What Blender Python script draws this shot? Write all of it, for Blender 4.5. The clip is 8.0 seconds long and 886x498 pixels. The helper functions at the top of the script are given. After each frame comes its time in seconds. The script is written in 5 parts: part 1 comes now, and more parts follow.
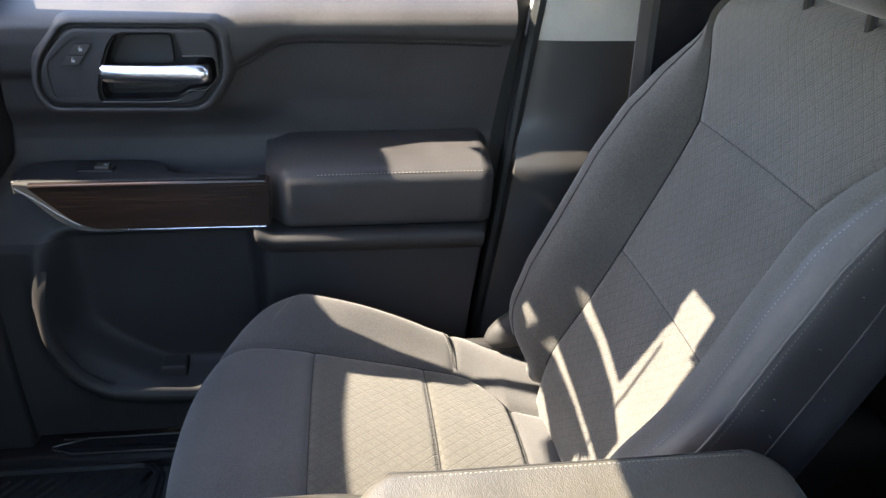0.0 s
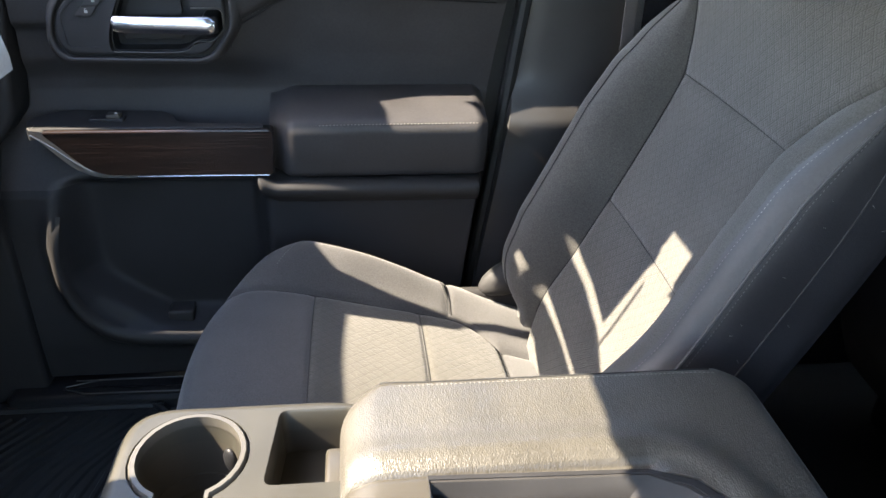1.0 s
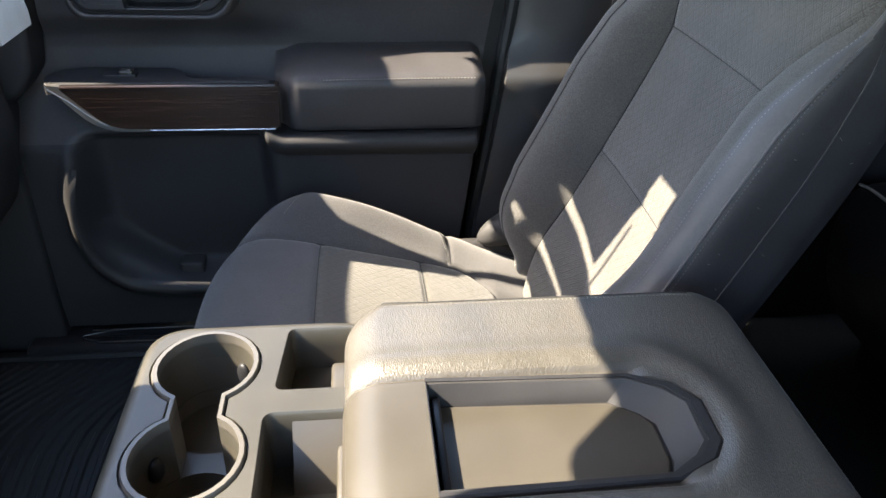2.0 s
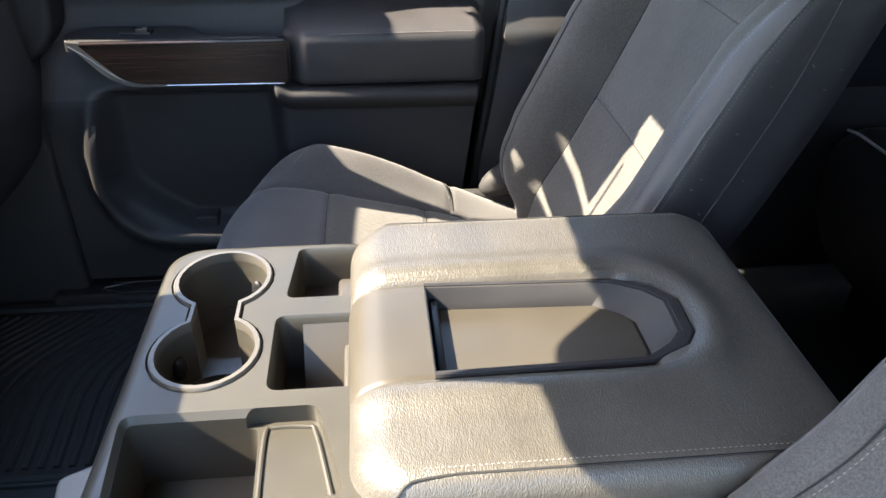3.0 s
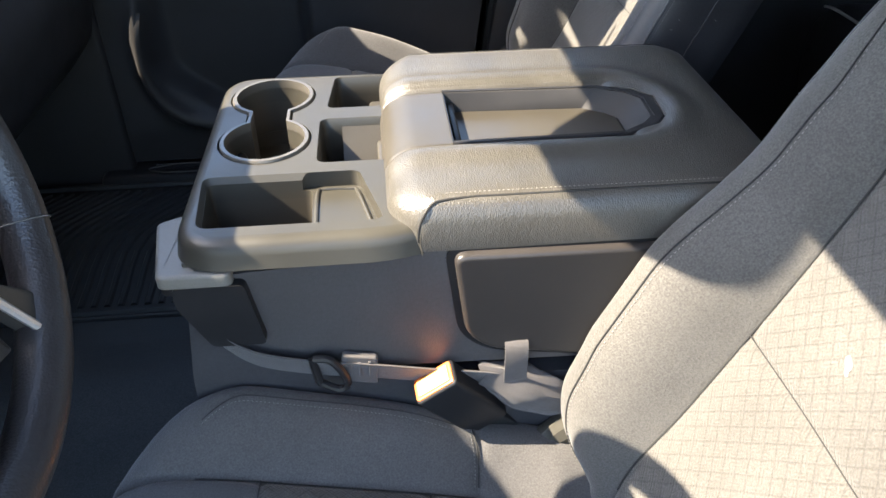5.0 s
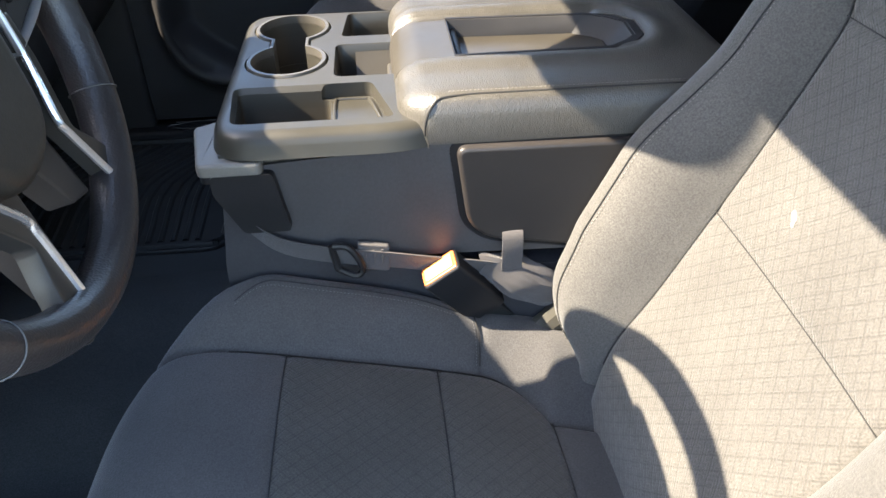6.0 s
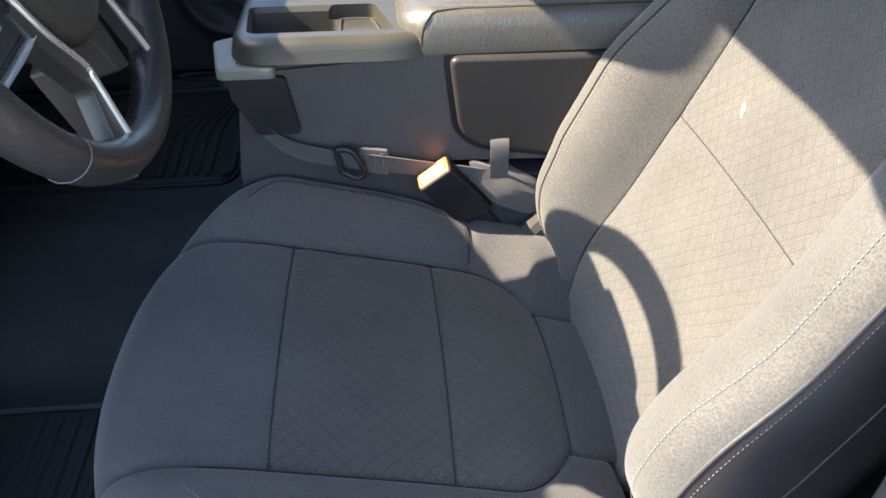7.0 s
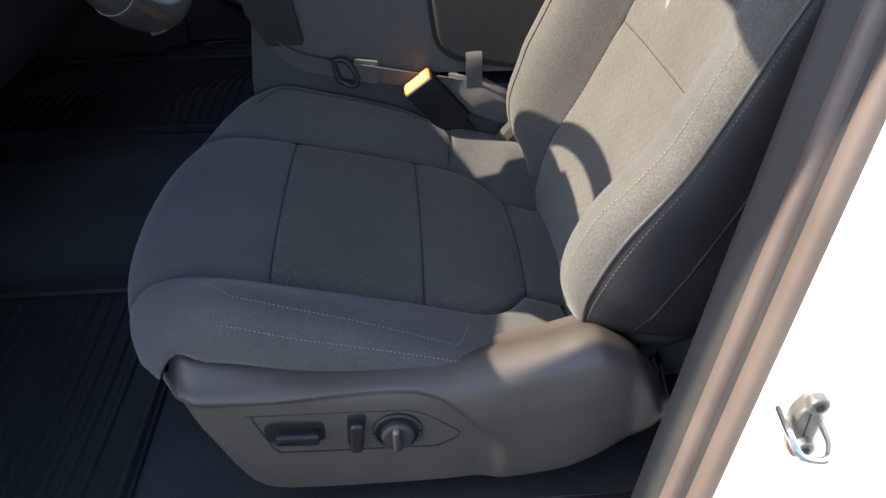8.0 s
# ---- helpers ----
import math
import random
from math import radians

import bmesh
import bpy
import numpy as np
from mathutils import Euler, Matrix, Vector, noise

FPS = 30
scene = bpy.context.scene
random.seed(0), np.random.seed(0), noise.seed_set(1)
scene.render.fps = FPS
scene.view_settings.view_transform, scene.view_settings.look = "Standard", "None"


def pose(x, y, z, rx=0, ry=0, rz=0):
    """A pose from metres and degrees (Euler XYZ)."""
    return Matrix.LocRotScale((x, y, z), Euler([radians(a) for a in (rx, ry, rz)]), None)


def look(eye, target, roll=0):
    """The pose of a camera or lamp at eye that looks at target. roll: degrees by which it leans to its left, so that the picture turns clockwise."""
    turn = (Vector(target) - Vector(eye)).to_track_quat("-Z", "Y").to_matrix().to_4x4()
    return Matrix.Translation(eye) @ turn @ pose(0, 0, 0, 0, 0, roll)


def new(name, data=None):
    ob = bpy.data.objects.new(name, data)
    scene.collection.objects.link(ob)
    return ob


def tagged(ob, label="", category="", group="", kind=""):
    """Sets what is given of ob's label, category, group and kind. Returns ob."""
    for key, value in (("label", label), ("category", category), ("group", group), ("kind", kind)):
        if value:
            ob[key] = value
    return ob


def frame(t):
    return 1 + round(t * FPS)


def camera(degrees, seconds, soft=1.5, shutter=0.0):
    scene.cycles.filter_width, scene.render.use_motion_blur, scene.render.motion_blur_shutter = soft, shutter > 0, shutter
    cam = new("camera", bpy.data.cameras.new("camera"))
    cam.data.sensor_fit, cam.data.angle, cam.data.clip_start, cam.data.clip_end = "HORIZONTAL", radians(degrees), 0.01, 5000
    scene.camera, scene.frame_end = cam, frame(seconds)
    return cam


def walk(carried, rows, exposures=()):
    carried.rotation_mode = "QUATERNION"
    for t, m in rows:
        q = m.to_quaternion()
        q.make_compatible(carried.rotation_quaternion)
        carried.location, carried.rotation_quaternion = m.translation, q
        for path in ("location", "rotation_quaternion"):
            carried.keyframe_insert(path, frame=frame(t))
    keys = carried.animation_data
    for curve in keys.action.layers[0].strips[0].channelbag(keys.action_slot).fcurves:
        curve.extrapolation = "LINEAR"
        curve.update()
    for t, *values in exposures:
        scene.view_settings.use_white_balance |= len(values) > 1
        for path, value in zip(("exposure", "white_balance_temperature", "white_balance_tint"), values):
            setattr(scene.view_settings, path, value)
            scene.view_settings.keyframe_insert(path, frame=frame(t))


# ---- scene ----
cam = camera(60.0, 8.0)
PATH = [
    (0, (0.043, -0.317, 1.078), (0.269, 1.437, 0.144), 1.4),
    (0.5, (0.051, -0.349, 1.067), (0.265, 1.389, 0.1), 1.2),
    (1, (0.05, -0.388, 1.061), (0.262, 1.341, 0.079), 1.8),
    (2.5, (0.052, -0.504, 1.033), (0.237, 1.19, -0.014), 1.0),
    (3, (0.056, -0.551, 1.019), (0.225, 1.136, -0.041), 0.4),
    (3.5, (0.055, -0.606, 1.006), (0.215, 1.075, -0.065), 0.1),
    (4, (0.052, -0.662, 0.993), (0.206, 1.015, -0.086), -0.2),
    (5.5, (0.018, -0.842, 0.945), (0.148, 0.771, -0.231), -1.0),
    (6, (0.013, -0.92, 0.929), (0.14, 0.705, -0.23), -1.3),
    (6.5, (-0.003, -0.991, 0.919), (0.167, 0.604, -0.275), -0.45),
    (7, (0.006, -1.063, 0.895), (0.138, 0.551, -0.281), -0.4),
    (7.5, (0.019, -1.173, 0.869), (0.131, 0.434, -0.317), -0.35),
    (7.75, (0.032, -1.233, 0.858), (0.126, 0.376, -0.326), -0.6),
    (8, (0.042, -1.296, 0.836), (0.125, 0.351, -0.295), -1.35),
]
EXPOSURES = [(0.0, 3.72), (3.0, 3.72), (4.0, 3.68), (5.5, 3.34), (6.0, 3.30), (6.5, 3.18), (7.0, 3.06), (7.5, 2.95), (7.8, 2.7), (8.0, 2.32)]
walk(cam, [(t, look(eye, target, roll)) for t, eye, target, roll in PATH], EXPOSURES)

# ---- light: low sun through the windscreen, clear sky ----
SUN_WAY = Vector((0.7190, 0.0250, -0.6947)).normalized()
world = bpy.data.worlds.new("sky")
world.use_nodes = True
scene.world = world
_sky = world.node_tree.nodes.new("ShaderNodeTexSky")
_sky.sky_type, _sky.sun_disc = "NISHITA", False
_sky.sun_elevation = math.asin(-SUN_WAY.z)
_sky.sun_rotation = math.atan2(-SUN_WAY.x, -SUN_WAY.y)
_sky.dust_density, _sky.ozone_density = 1.2, 0.9
_bg = world.node_tree.nodes["Background"]
_bg.inputs["Strength"].default_value = 0.148
world.node_tree.links.new(_sky.outputs["Color"], _bg.inputs["Color"])
sun = new("sun", bpy.data.lights.new("sun", "SUN"))
sun.data.energy, sun.data.angle, sun.data.color = 4.15, radians(0.5), (1.0, 0.87, 0.685)
sun.matrix_world = look((0, 0, 6), Vector((0, 0, 6)) + SUN_WAY)


# ---- materials ----
def material(name, colour, rough=0.6, metal=0.0, spec=0.5):
    m = bpy.data.materials.new(name)
    m.use_nodes = True
    b = m.node_tree.nodes["Principled BSDF"]
    b.inputs["Base Color"].default_value = (*colour, 1)
    b.inputs["Roughness"].default_value = rough
    b.inputs["Metallic"].default_value = metal
    b.inputs["Specular IOR Level"].default_value = spec
    return m, m.node_tree.nodes, m.node_tree.links, b


def coords(nodes, links, scale=(1, 1, 1), turn=(0, 0, 0)):
    tc, mp = nodes.new("ShaderNodeTexCoord"), nodes.new("ShaderNodeMapping")
    mp.inputs["Scale"].default_value = scale
    mp.inputs["Rotation"].default_value = turn
    links.new(tc.outputs["Object"], mp.inputs["Vector"])
    return mp.outputs["Vector"]


def noise_tex(nodes, links, vec, scale, detail=4.0, rough=0.55):
    n = nodes.new("ShaderNodeTexNoise")
    n.inputs["Scale"].default_value, n.inputs["Detail"].default_value, n.inputs["Roughness"].default_value = scale, detail, rough
    links.new(vec, n.inputs["Vector"])
    return n.outputs["Fac"]


def ramp(nodes, links, fac, a, b, lo=0.3, hi=0.7):
    r = nodes.new("ShaderNodeMapRange")
    r.inputs["From Min"].default_value, r.inputs["From Max"].default_value = lo, hi
    r.inputs["To Min"].default_value, r.inputs["To Max"].default_value = a, b
    links.new(fac, r.inputs["Value"])
    return r.outputs["Result"]


def maths(nodes, links, op, a, b):
    n = nodes.new("ShaderNodeMath")
    n.operation = op
    for k, v in ((0, a), (1, b)):
        if isinstance(v, (int, float)):
            n.inputs[k].default_value = v
        else:
            links.new(v, n.inputs[k])
    return n.outputs[0]


def tint(nodes, links, bsdf, colour, value):
    """Multiply the base colour by a grey value."""
    mix = nodes.new("ShaderNodeMix")
    mix.data_type, mix.blend_type = "RGBA", "MULTIPLY"
    mix.inputs[0].default_value = 1.0
    mix.inputs[6].default_value = (*colour, 1)
    comb = nodes.new("ShaderNodeCombineColor")
    for k in range(3):
        links.new(value, comb.inputs[k])
    links.new(comb.outputs[0], mix.inputs[7])
    links.new(mix.outputs[2], bsdf.inputs["Base Color"])


def bump(nodes, links, bsdf, height, strength, distance):
    b = nodes.new("ShaderNodeBump")
    b.inputs["Strength"].default_value, b.inputs["Distance"].default_value = strength, distance
    links.new(height, b.inputs["Height"])
    links.new(b.outputs["Normal"], bsdf.inputs["Normal"])


def fabric(name, colour, grain=900.0, pattern=None, speck=0.2, sheen=0.15):
    """Woven upholstery: thread grain, soft mottling, and where pattern is given ('flat' or 'steep') a quilted diamond weave."""
    m, N, L, b = material(name, colour, 0.95, 0, 0.25)
    b.inputs["Sheen Weight"].default_value = sheen
    b.inputs["Sheen Roughness"].default_value = 0.5
    v = coords(N, L)
    fine = noise_tex(N, L, v, grain, 2.0)
    broad = noise_tex(N, L, v, 9.0, 5.0)
    value = maths(N, L, "MULTIPLY", ramp(N, L, fine, 1 - speck, 1 + speck), ramp(N, L, broad, 0.86, 1.12))
    height = fine
    if pattern:
        sep = N.new("ShaderNodeSeparateXYZ")
        L.new(v, sep.inputs[0])
        along = sep.outputs["X"] if pattern == "flat" else maths(N, L, "MULTIPLY", sep.outputs["Z"], 1.06)
        p = maths(N, L, "MULTIPLY", sep.outputs["Y"], 1 / 0.0180)
        q = maths(N, L, "MULTIPLY", along, 1 / 0.0195)
        lines = None
        for sign in (1, -1):
            f = maths(N, L, "FRACT", maths(N, L, "ADD", p, maths(N, L, "MULTIPLY", q, sign)), 0)
            d = maths(N, L, "ABSOLUTE", maths(N, L, "SUBTRACT", f, 0.5), 0)
            line = ramp(N, L, d, 1.0, 0.0, 0.0, 0.10)
            lines = line if lines is None else maths(N, L, "MAXIMUM", lines, line)
        fa, fb = maths(N, L, "ADD", p, q), maths(N, L, "SUBTRACT", p, q)
        odd = maths(N, L, "MULTIPLY", maths(N, L, "FRACT", maths(N, L, "MULTIPLY", maths(N, L, "ADD", maths(N, L, "FLOOR", fa, 0), maths(N, L, "FLOOR", fb, 0)), 0.5), 0), 2.0)
        hatch = [maths(N, L, "SINE", maths(N, L, "MULTIPLY", f, 2 * math.pi * 4), 0) for f in (fa, fb)]
        weave = maths(N, L, "ADD", maths(N, L, "MULTIPLY", hatch[0], odd), maths(N, L, "MULTIPLY", hatch[1], maths(N, L, "SUBTRACT", 1.0, odd)))
        value = maths(N, L, "MULTIPLY", value, maths(N, L, "SUBTRACT", 1.03, maths(N, L, "MULTIPLY", lines, 0.26 if pattern == "flat" else 0.24)))
        value = maths(N, L, "MULTIPLY", value, ramp(N, L, weave, 0.93, 1.07, -1, 1))
        height = maths(N, L, "ADD", maths(N, L, "SUBTRACT", maths(N, L, "MULTIPLY", fine, 0.6), maths(N, L, "MULTIPLY", lines, 0.6)), maths(N, L, "MULTIPLY", weave, 0.22))
    tint(N, L, b, colour, value)
    bump(N, L, b, height, 0.6, 0.0010)
    return m


def leather(name, colour, rough=0.5, grain=420.0, depth=0.0006, spec=0.45, drawn=(1, 1, 1)):
    """Grained vinyl: small cells in relief and a little wear."""
    m, N, L, b = material(name, colour, rough, 0, spec)
    v = coords(N, L, drawn)
    vo = N.new("ShaderNodeTexVoronoi")
    vo.inputs["Scale"].default_value = grain
    L.new(v, vo.inputs["Vector"])
    broad = noise_tex(N, L, v, 14.0, 5.0)
    fine = noise_tex(N, L, v, 260.0, 3.0)
    tint(N, L, b, colour, maths(N, L, "MULTIPLY", ramp(N, L, broad, 0.86, 1.14), ramp(N, L, fine, 0.9, 1.1)))
    L.new(ramp(N, L, broad, rough - 0.07, rough + 0.08), b.inputs["Roughness"])
    bump(N, L, b, maths(N, L, "ADD", vo.outputs["Distance"], fine), 0.5, depth)
    return m


def plastic(name, colour, rough=0.5, spec=0.4, grain=700.0, depth=0.00025, metal=0.0):
    m, N, L, b = material(name, colour, rough, metal, spec)
    v = coords(N, L)
    fine = noise_tex(N, L, v, grain, 2.0)
    broad = noise_tex(N, L, v, 11.0, 5.0)
    tint(N, L, b, colour, maths(N, L, "MULTIPLY", ramp(N, L, broad, 0.88, 1.12), ramp(N, L, fine, 0.93, 1.07)))
    L.new(ramp(N, L, broad, rough - 0.06, rough + 0.08), b.inputs["Roughness"])
    bump(N, L, b, fine, 0.35, depth)
    return m


def wood_grain(name):
    m, N, L, b = material(name, (0.05, 0.03, 0.022), 0.22, 0, 0.5)
    v = coords(N, L, (4.0, 60.0, 260.0))
    fac = noise_tex(N, L, v, 1.6, 6.0, 0.7)
    cr = N.new("ShaderNodeValToRGB")
    cr.color_ramp.elements[0].position, cr.color_ramp.elements[0].color = 0.40, (0.006, 0.0045, 0.004, 1)
    cr.color_ramp.elements[1].position, cr.color_ramp.elements[1].color = 0.74, (0.031, 0.017, 0.0125, 1)
    L.new(fac, cr.inputs["Fac"])
    L.new(cr.outputs["Color"], b.inputs["Base Color"])
    bump(N, L, b, fac, 0.2, 0.0004)
    return m


FABRIC = fabric("heather_fabric", (0.0505, 0.0485, 0.0475), 560.0, None, 0.24)
FABRIC_BOLSTER = fabric("bolster_fabric", (0.058, 0.0555, 0.0515), 520.0, None, 0.28)
INSERT_FLAT = fabric("diamond_fabric_flat", (0.050, 0.0468, 0.0405), 620.0, "flat", 0.26)
INSERT_STEEP = fabric("diamond_fabric_steep", (0.059, 0.0558, 0.0510), 620.0, "steep", 0.26)
VINYL = leather("grey_vinyl", (0.040, 0.0380, 0.0390), 0.52, 600.0, 0.0002)
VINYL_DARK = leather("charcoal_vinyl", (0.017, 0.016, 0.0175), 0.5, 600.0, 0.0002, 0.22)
LID_VINYL = leather("armrest_vinyl", (0.048, 0.0445, 0.0380), 0.36, 1000.0, 0.0007, 0.6, (1.0, 0.42, 0.42))
TRIM = plastic("grey_trim_plastic", (0.031, 0.0287, 0.0228), 0.4, 0.4, 1500.0, 0.00008)
TRIM_DARK = plastic("charcoal_trim_plastic", (0.026, 0.025, 0.025), 0.56, 0.18, 1200.0, 0.0001)
TRIM_BLACK = plastic("black_plastic", (0.010, 0.010, 0.011), 0.42, 0.22)
DOOR_SKIN = leather("door_vinyl", (0.0300, 0.0283, 0.0292), 0.5, 600.0, 0.0002, 0.28)
RUBBER = plastic("black_rubber", (0.0125, 0.0135, 0.0140), 0.55, 0.3)
CARPET = fabric("carpet", (0.026, 0.0285, 0.030), 500.0, None, 0.3, 0.0)
GREY_LIGHT = plastic("light_grey_trim", (0.36, 0.35, 0.33), 0.6)
SATIN = plastic("satin_silver", (0.70, 0.70, 0.71), 0.3, 0.5, 900.0, 0.0001, 0.85)
PANEL = plastic("brown_grey_panel", (0.036, 0.0320, 0.0255), 0.38, 0.4, 1500.0, 0.00006)
TRIM_MID = plastic("brown_grey_trim", (0.050, 0.042, 0.037), 0.42, 0.35, 1200.0, 0.0001)
DOOR_LOW = plastic("lower_door_plastic", (0.0185, 0.0182, 0.0192), 0.55, 0.2)
LEVER = plastic("pale_grey_plastic", (0.115, 0.108, 0.094), 0.5)
SPOKE = plastic("spoke_silver", (0.052, 0.049, 0.045), 0.34, 0.5, 900.0, 0.0001, 0.4)
CHROME = material("chrome", (0.54, 0.54, 0.57), 0.26, 1.0)[0]
WOOD = wood_grain("dark_wood_trim")
THREAD = material("grey_thread", (0.16, 0.152, 0.14), 0.8)[0]
THREAD_DARK = material("dark_thread", (0.09, 0.088, 0.085), 0.8)[0]
WHITE_PAINT = plastic("white_paint", (0.80, 0.80, 0.79), 0.22, 0.5, 300.0, 0.00005)
SEAL = plastic("door_seal_rubber", (0.070, 0.054, 0.048), 0.5, 0.4)
SEAM = material("dark_seam", (0.010, 0.010, 0.010), 0.9)[0]
WEBBING = fabric("belt_webbing", (0.062, 0.057, 0.056), 1200.0)
PILLAR = plastic("pillar_trim_plastic", (0.030, 0.0288, 0.0290), 0.42, 0.4, 1200.0, 0.0001)
POCKET_RIM = plastic("pocket_rim_plastic", (0.019, 0.0178, 0.0178), 0.5, 0.22)
TINTED = material("tinted_glass", (0.012, 0.012, 0.014), 0.2)[0]
# red pushed to orange to imitate sun shining through the button
BUCKLE_RED = material("orange_red_button", (0.85, 0.17, 0.035), 0.35)[0]
LABEL_WHITE = material("white_mark", (0.20, 0.20, 0.20), 0.5)[0]
DARK_STEEL = plastic("dark_steel", (0.16, 0.155, 0.15), 0.35, 0.5, 500.0, 0.0001, 0.7)
BASE_VINYL = leather("centre_base_vinyl", (0.026, 0.026, 0.029), 0.5, 600.0, 0.0002, 0.3)
POCKET = plastic("pocket_cover_plastic", (0.024, 0.0212, 0.0200), 0.4, 0.35, 1200.0, 0.0001)
HUB = leather("hub_vinyl", (0.036, 0.031, 0.025), 0.5, 600.0, 0.0002, 0.3)
# paler still: the button's sunlit glare put into the colour
BUTTON_FACE = material("sunlit_button_face", (0.95, 0.40, 0.10), 0.4)[0]
RING = plastic("cup_ring_plastic", (0.058, 0.0535, 0.046), 0.34, 0.45, 1500.0, 0.00005)
ASPHALT = plastic("asphalt", (0.055, 0.054, 0.052), 0.9, 0.3, 180.0, 0.002)
HEADLINER = fabric("headliner_cloth", (0.30, 0.29, 0.27), 900.0)


# ---- building helpers ----
def ease(v, a, b):
    t = min(1.0, max(0.0, (v - a) / (b - a)))
    return t * t * (3 - 2 * t)


def finish(bm, name, mat, smooth=True, sharp=35.0):
    bmesh.ops.recalc_face_normals(bm, faces=bm.faces)
    me = bpy.data.meshes.new(name)
    if smooth:
        for f in bm.faces:
            f.smooth = True
        for e in bm.edges:
            if len(e.link_faces) == 2 and e.calc_face_angle(0.0) > radians(sharp):
                e.smooth = False
    bm.to_mesh(me)
    bm.free()
    me.materials.append(mat)
    return me


def thing(name, at, label, category, group="", kind=""):
    ob = new(name)
    ob.location = at
    ob.empty_display_size = 0.05
    return tagged(ob, label, category, group, kind)


def whole_place(ob):
    m = Matrix.LocRotScale(ob.location, ob.rotation_euler, ob.scale)
    return (whole_place(ob.parent) @ m) if ob.parent else m


def part(name, bm, mat, parent=None, label="", smooth=True, sharp=35.0):
    """One mesh object whose coordinates are given in the world, under its thing."""
    me = finish(bm, name, mat, smooth, sharp)
    ob = new(name, me)
    if parent:
        ob.parent = parent
        me.transform(whole_place(parent).inverted())
    return tagged(ob, label) if label else ob


def setting(name, bm, mat, label, category, smooth=True):
    return tagged(part(name, bm, mat, None, "", smooth), label, category, "", "structure")


def box(bm, lo, hi, bevel=0.0, segs=3):
    lo, hi = Vector(lo), Vector(hi)
    r = bmesh.ops.create_cube(bm, size=1.0, matrix=Matrix.LocRotScale((lo + hi) / 2, None, hi - lo))
    if bevel:
        edges = {e for v in r["verts"] for e in v.link_edges}
        bmesh.ops.bevel(bm, geom=list(edges), offset=bevel, segments=segs, profile=0.5, affect="EDGES")


def boxed(lo, hi, bevel=0.0, segs=3):
    bm = bmesh.new()
    box(bm, lo, hi, bevel, segs)
    return bm


def round_poly(points, radius, steps=6):
    """A closed 2D outline with rounded corners; radius: one number or one for each corner."""
    out = []
    n = len(points)
    for i, p in enumerate(points):
        r = radius[i] if isinstance(radius, (list, tuple)) else radius
        p, a, b = Vector(p), Vector(points[i - 1]), Vector(points[(i + 1) % n])
        da, db = (a - p), (b - p)
        r = min(r, da.length * 0.49, db.length * 0.49)
        if r <= 0:
            out.append(tuple(p))
            continue
        s, e = p + da.normalized() * r, p + db.normalized() * r
        for k in range(steps + 1):
            t = k / steps
            q = s * (1 - t) ** 2 + p * 2 * t * (1 - t) + e * t * t
            out.append(tuple(q))
    return out


def prism(bm, outline, lo, hi, axis="z", bevel=0.0, segs=3, taper=0.0):
    """An outline extruded from lo to hi along an axis; bevel rounds the hi rim; taper grows the lo end outwards."""
    put = {"z": lambda a, b, c: (a, b, c), "y": lambda a, b, c: (a, c, b), "x": lambda a, b, c: (c, a, b)}[axis]
    n = len(outline)
    mid = Vector((sum(p[0] for p in outline) / n, sum(p[1] for p in outline) / n))

    def ring(c, inset):
        pts = []
        for i in range(n):
            p = Vector(outline[i])
            e1 = p - Vector(outline[i - 1])
            e2 = Vector(outline[(i + 1) % n]) - p
            t = (e1.normalized() if e1.length else e2.normalized()) + (e2.normalized() if e2.length else e1.normalized())
            nrm = Vector((-t.y, t.x))
            nrm = nrm.normalized() if nrm.length > 1e-9 else Vector((0, 0))
            if nrm.dot(mid - p) < 0 and n < 9:
                nrm = -nrm
            q = p + nrm * inset * turn
            pts.append(bm.verts.new(put(q.x, q.y, c)))
        return pts

    area = sum(outline[i - 1][0] * outline[i][1] - outline[i][0] * outline[i - 1][1] for i in range(n))
    turn = 1 if area > 0 else -1
    if n < 9:
        turn = 1
    sgn = 1 if hi > lo else -1
    rings = [ring(lo, -taper)]
    if bevel:
        for k in range(segs + 1):
            a = math.pi / 2 * k / segs
            rings.append(ring(hi - sgn * bevel * (1 - math.sin(a)), bevel * (1 - math.cos(a))))
        rings.append(ring(hi, bevel + 0.0012))
    else:
        rings.append(ring(hi, 0))
    for r1, r2 in zip(rings, rings[1:]):
        for i in range(n):
            bm.faces.new((r1[i - 1], r1[i], r2[i], r2[i - 1]))
    bm.faces.new(rings[-1])
    bm.faces.new(rings[0][::-1])


def prismed(outline, lo, hi, axis="z", bevel=0.0, segs=3, taper=0.0):
    bm = bmesh.new()
    prism(bm, outline, lo, hi, axis, bevel, segs, taper)
    bmesh.ops.recalc_face_normals(bm, faces=bm.faces)
    return bm


def grid(points, close_u=False, close_v=False):
    """A bmesh from a table of points (rows x columns x 3)."""
    bm = bmesh.new()
    P = np.asarray(points)
    nu, nv = P.shape[:2]
    vs = [[bm.verts.new(P[i, j]) for j in range(nv)] for i in range(nu)]
    for i in range(nu if close_u else nu - 1):
        for j in range(nv if close_v else nv - 1):
            a, b, c, d = vs[i][j], vs[(i + 1) % nu][j], vs[(i + 1) % nu][(j + 1) % nv], vs[i][(j + 1) % nv]
            if len({a, b, c, d}) == 4:
                bm.faces.new((a, b, c, d))
    return bm


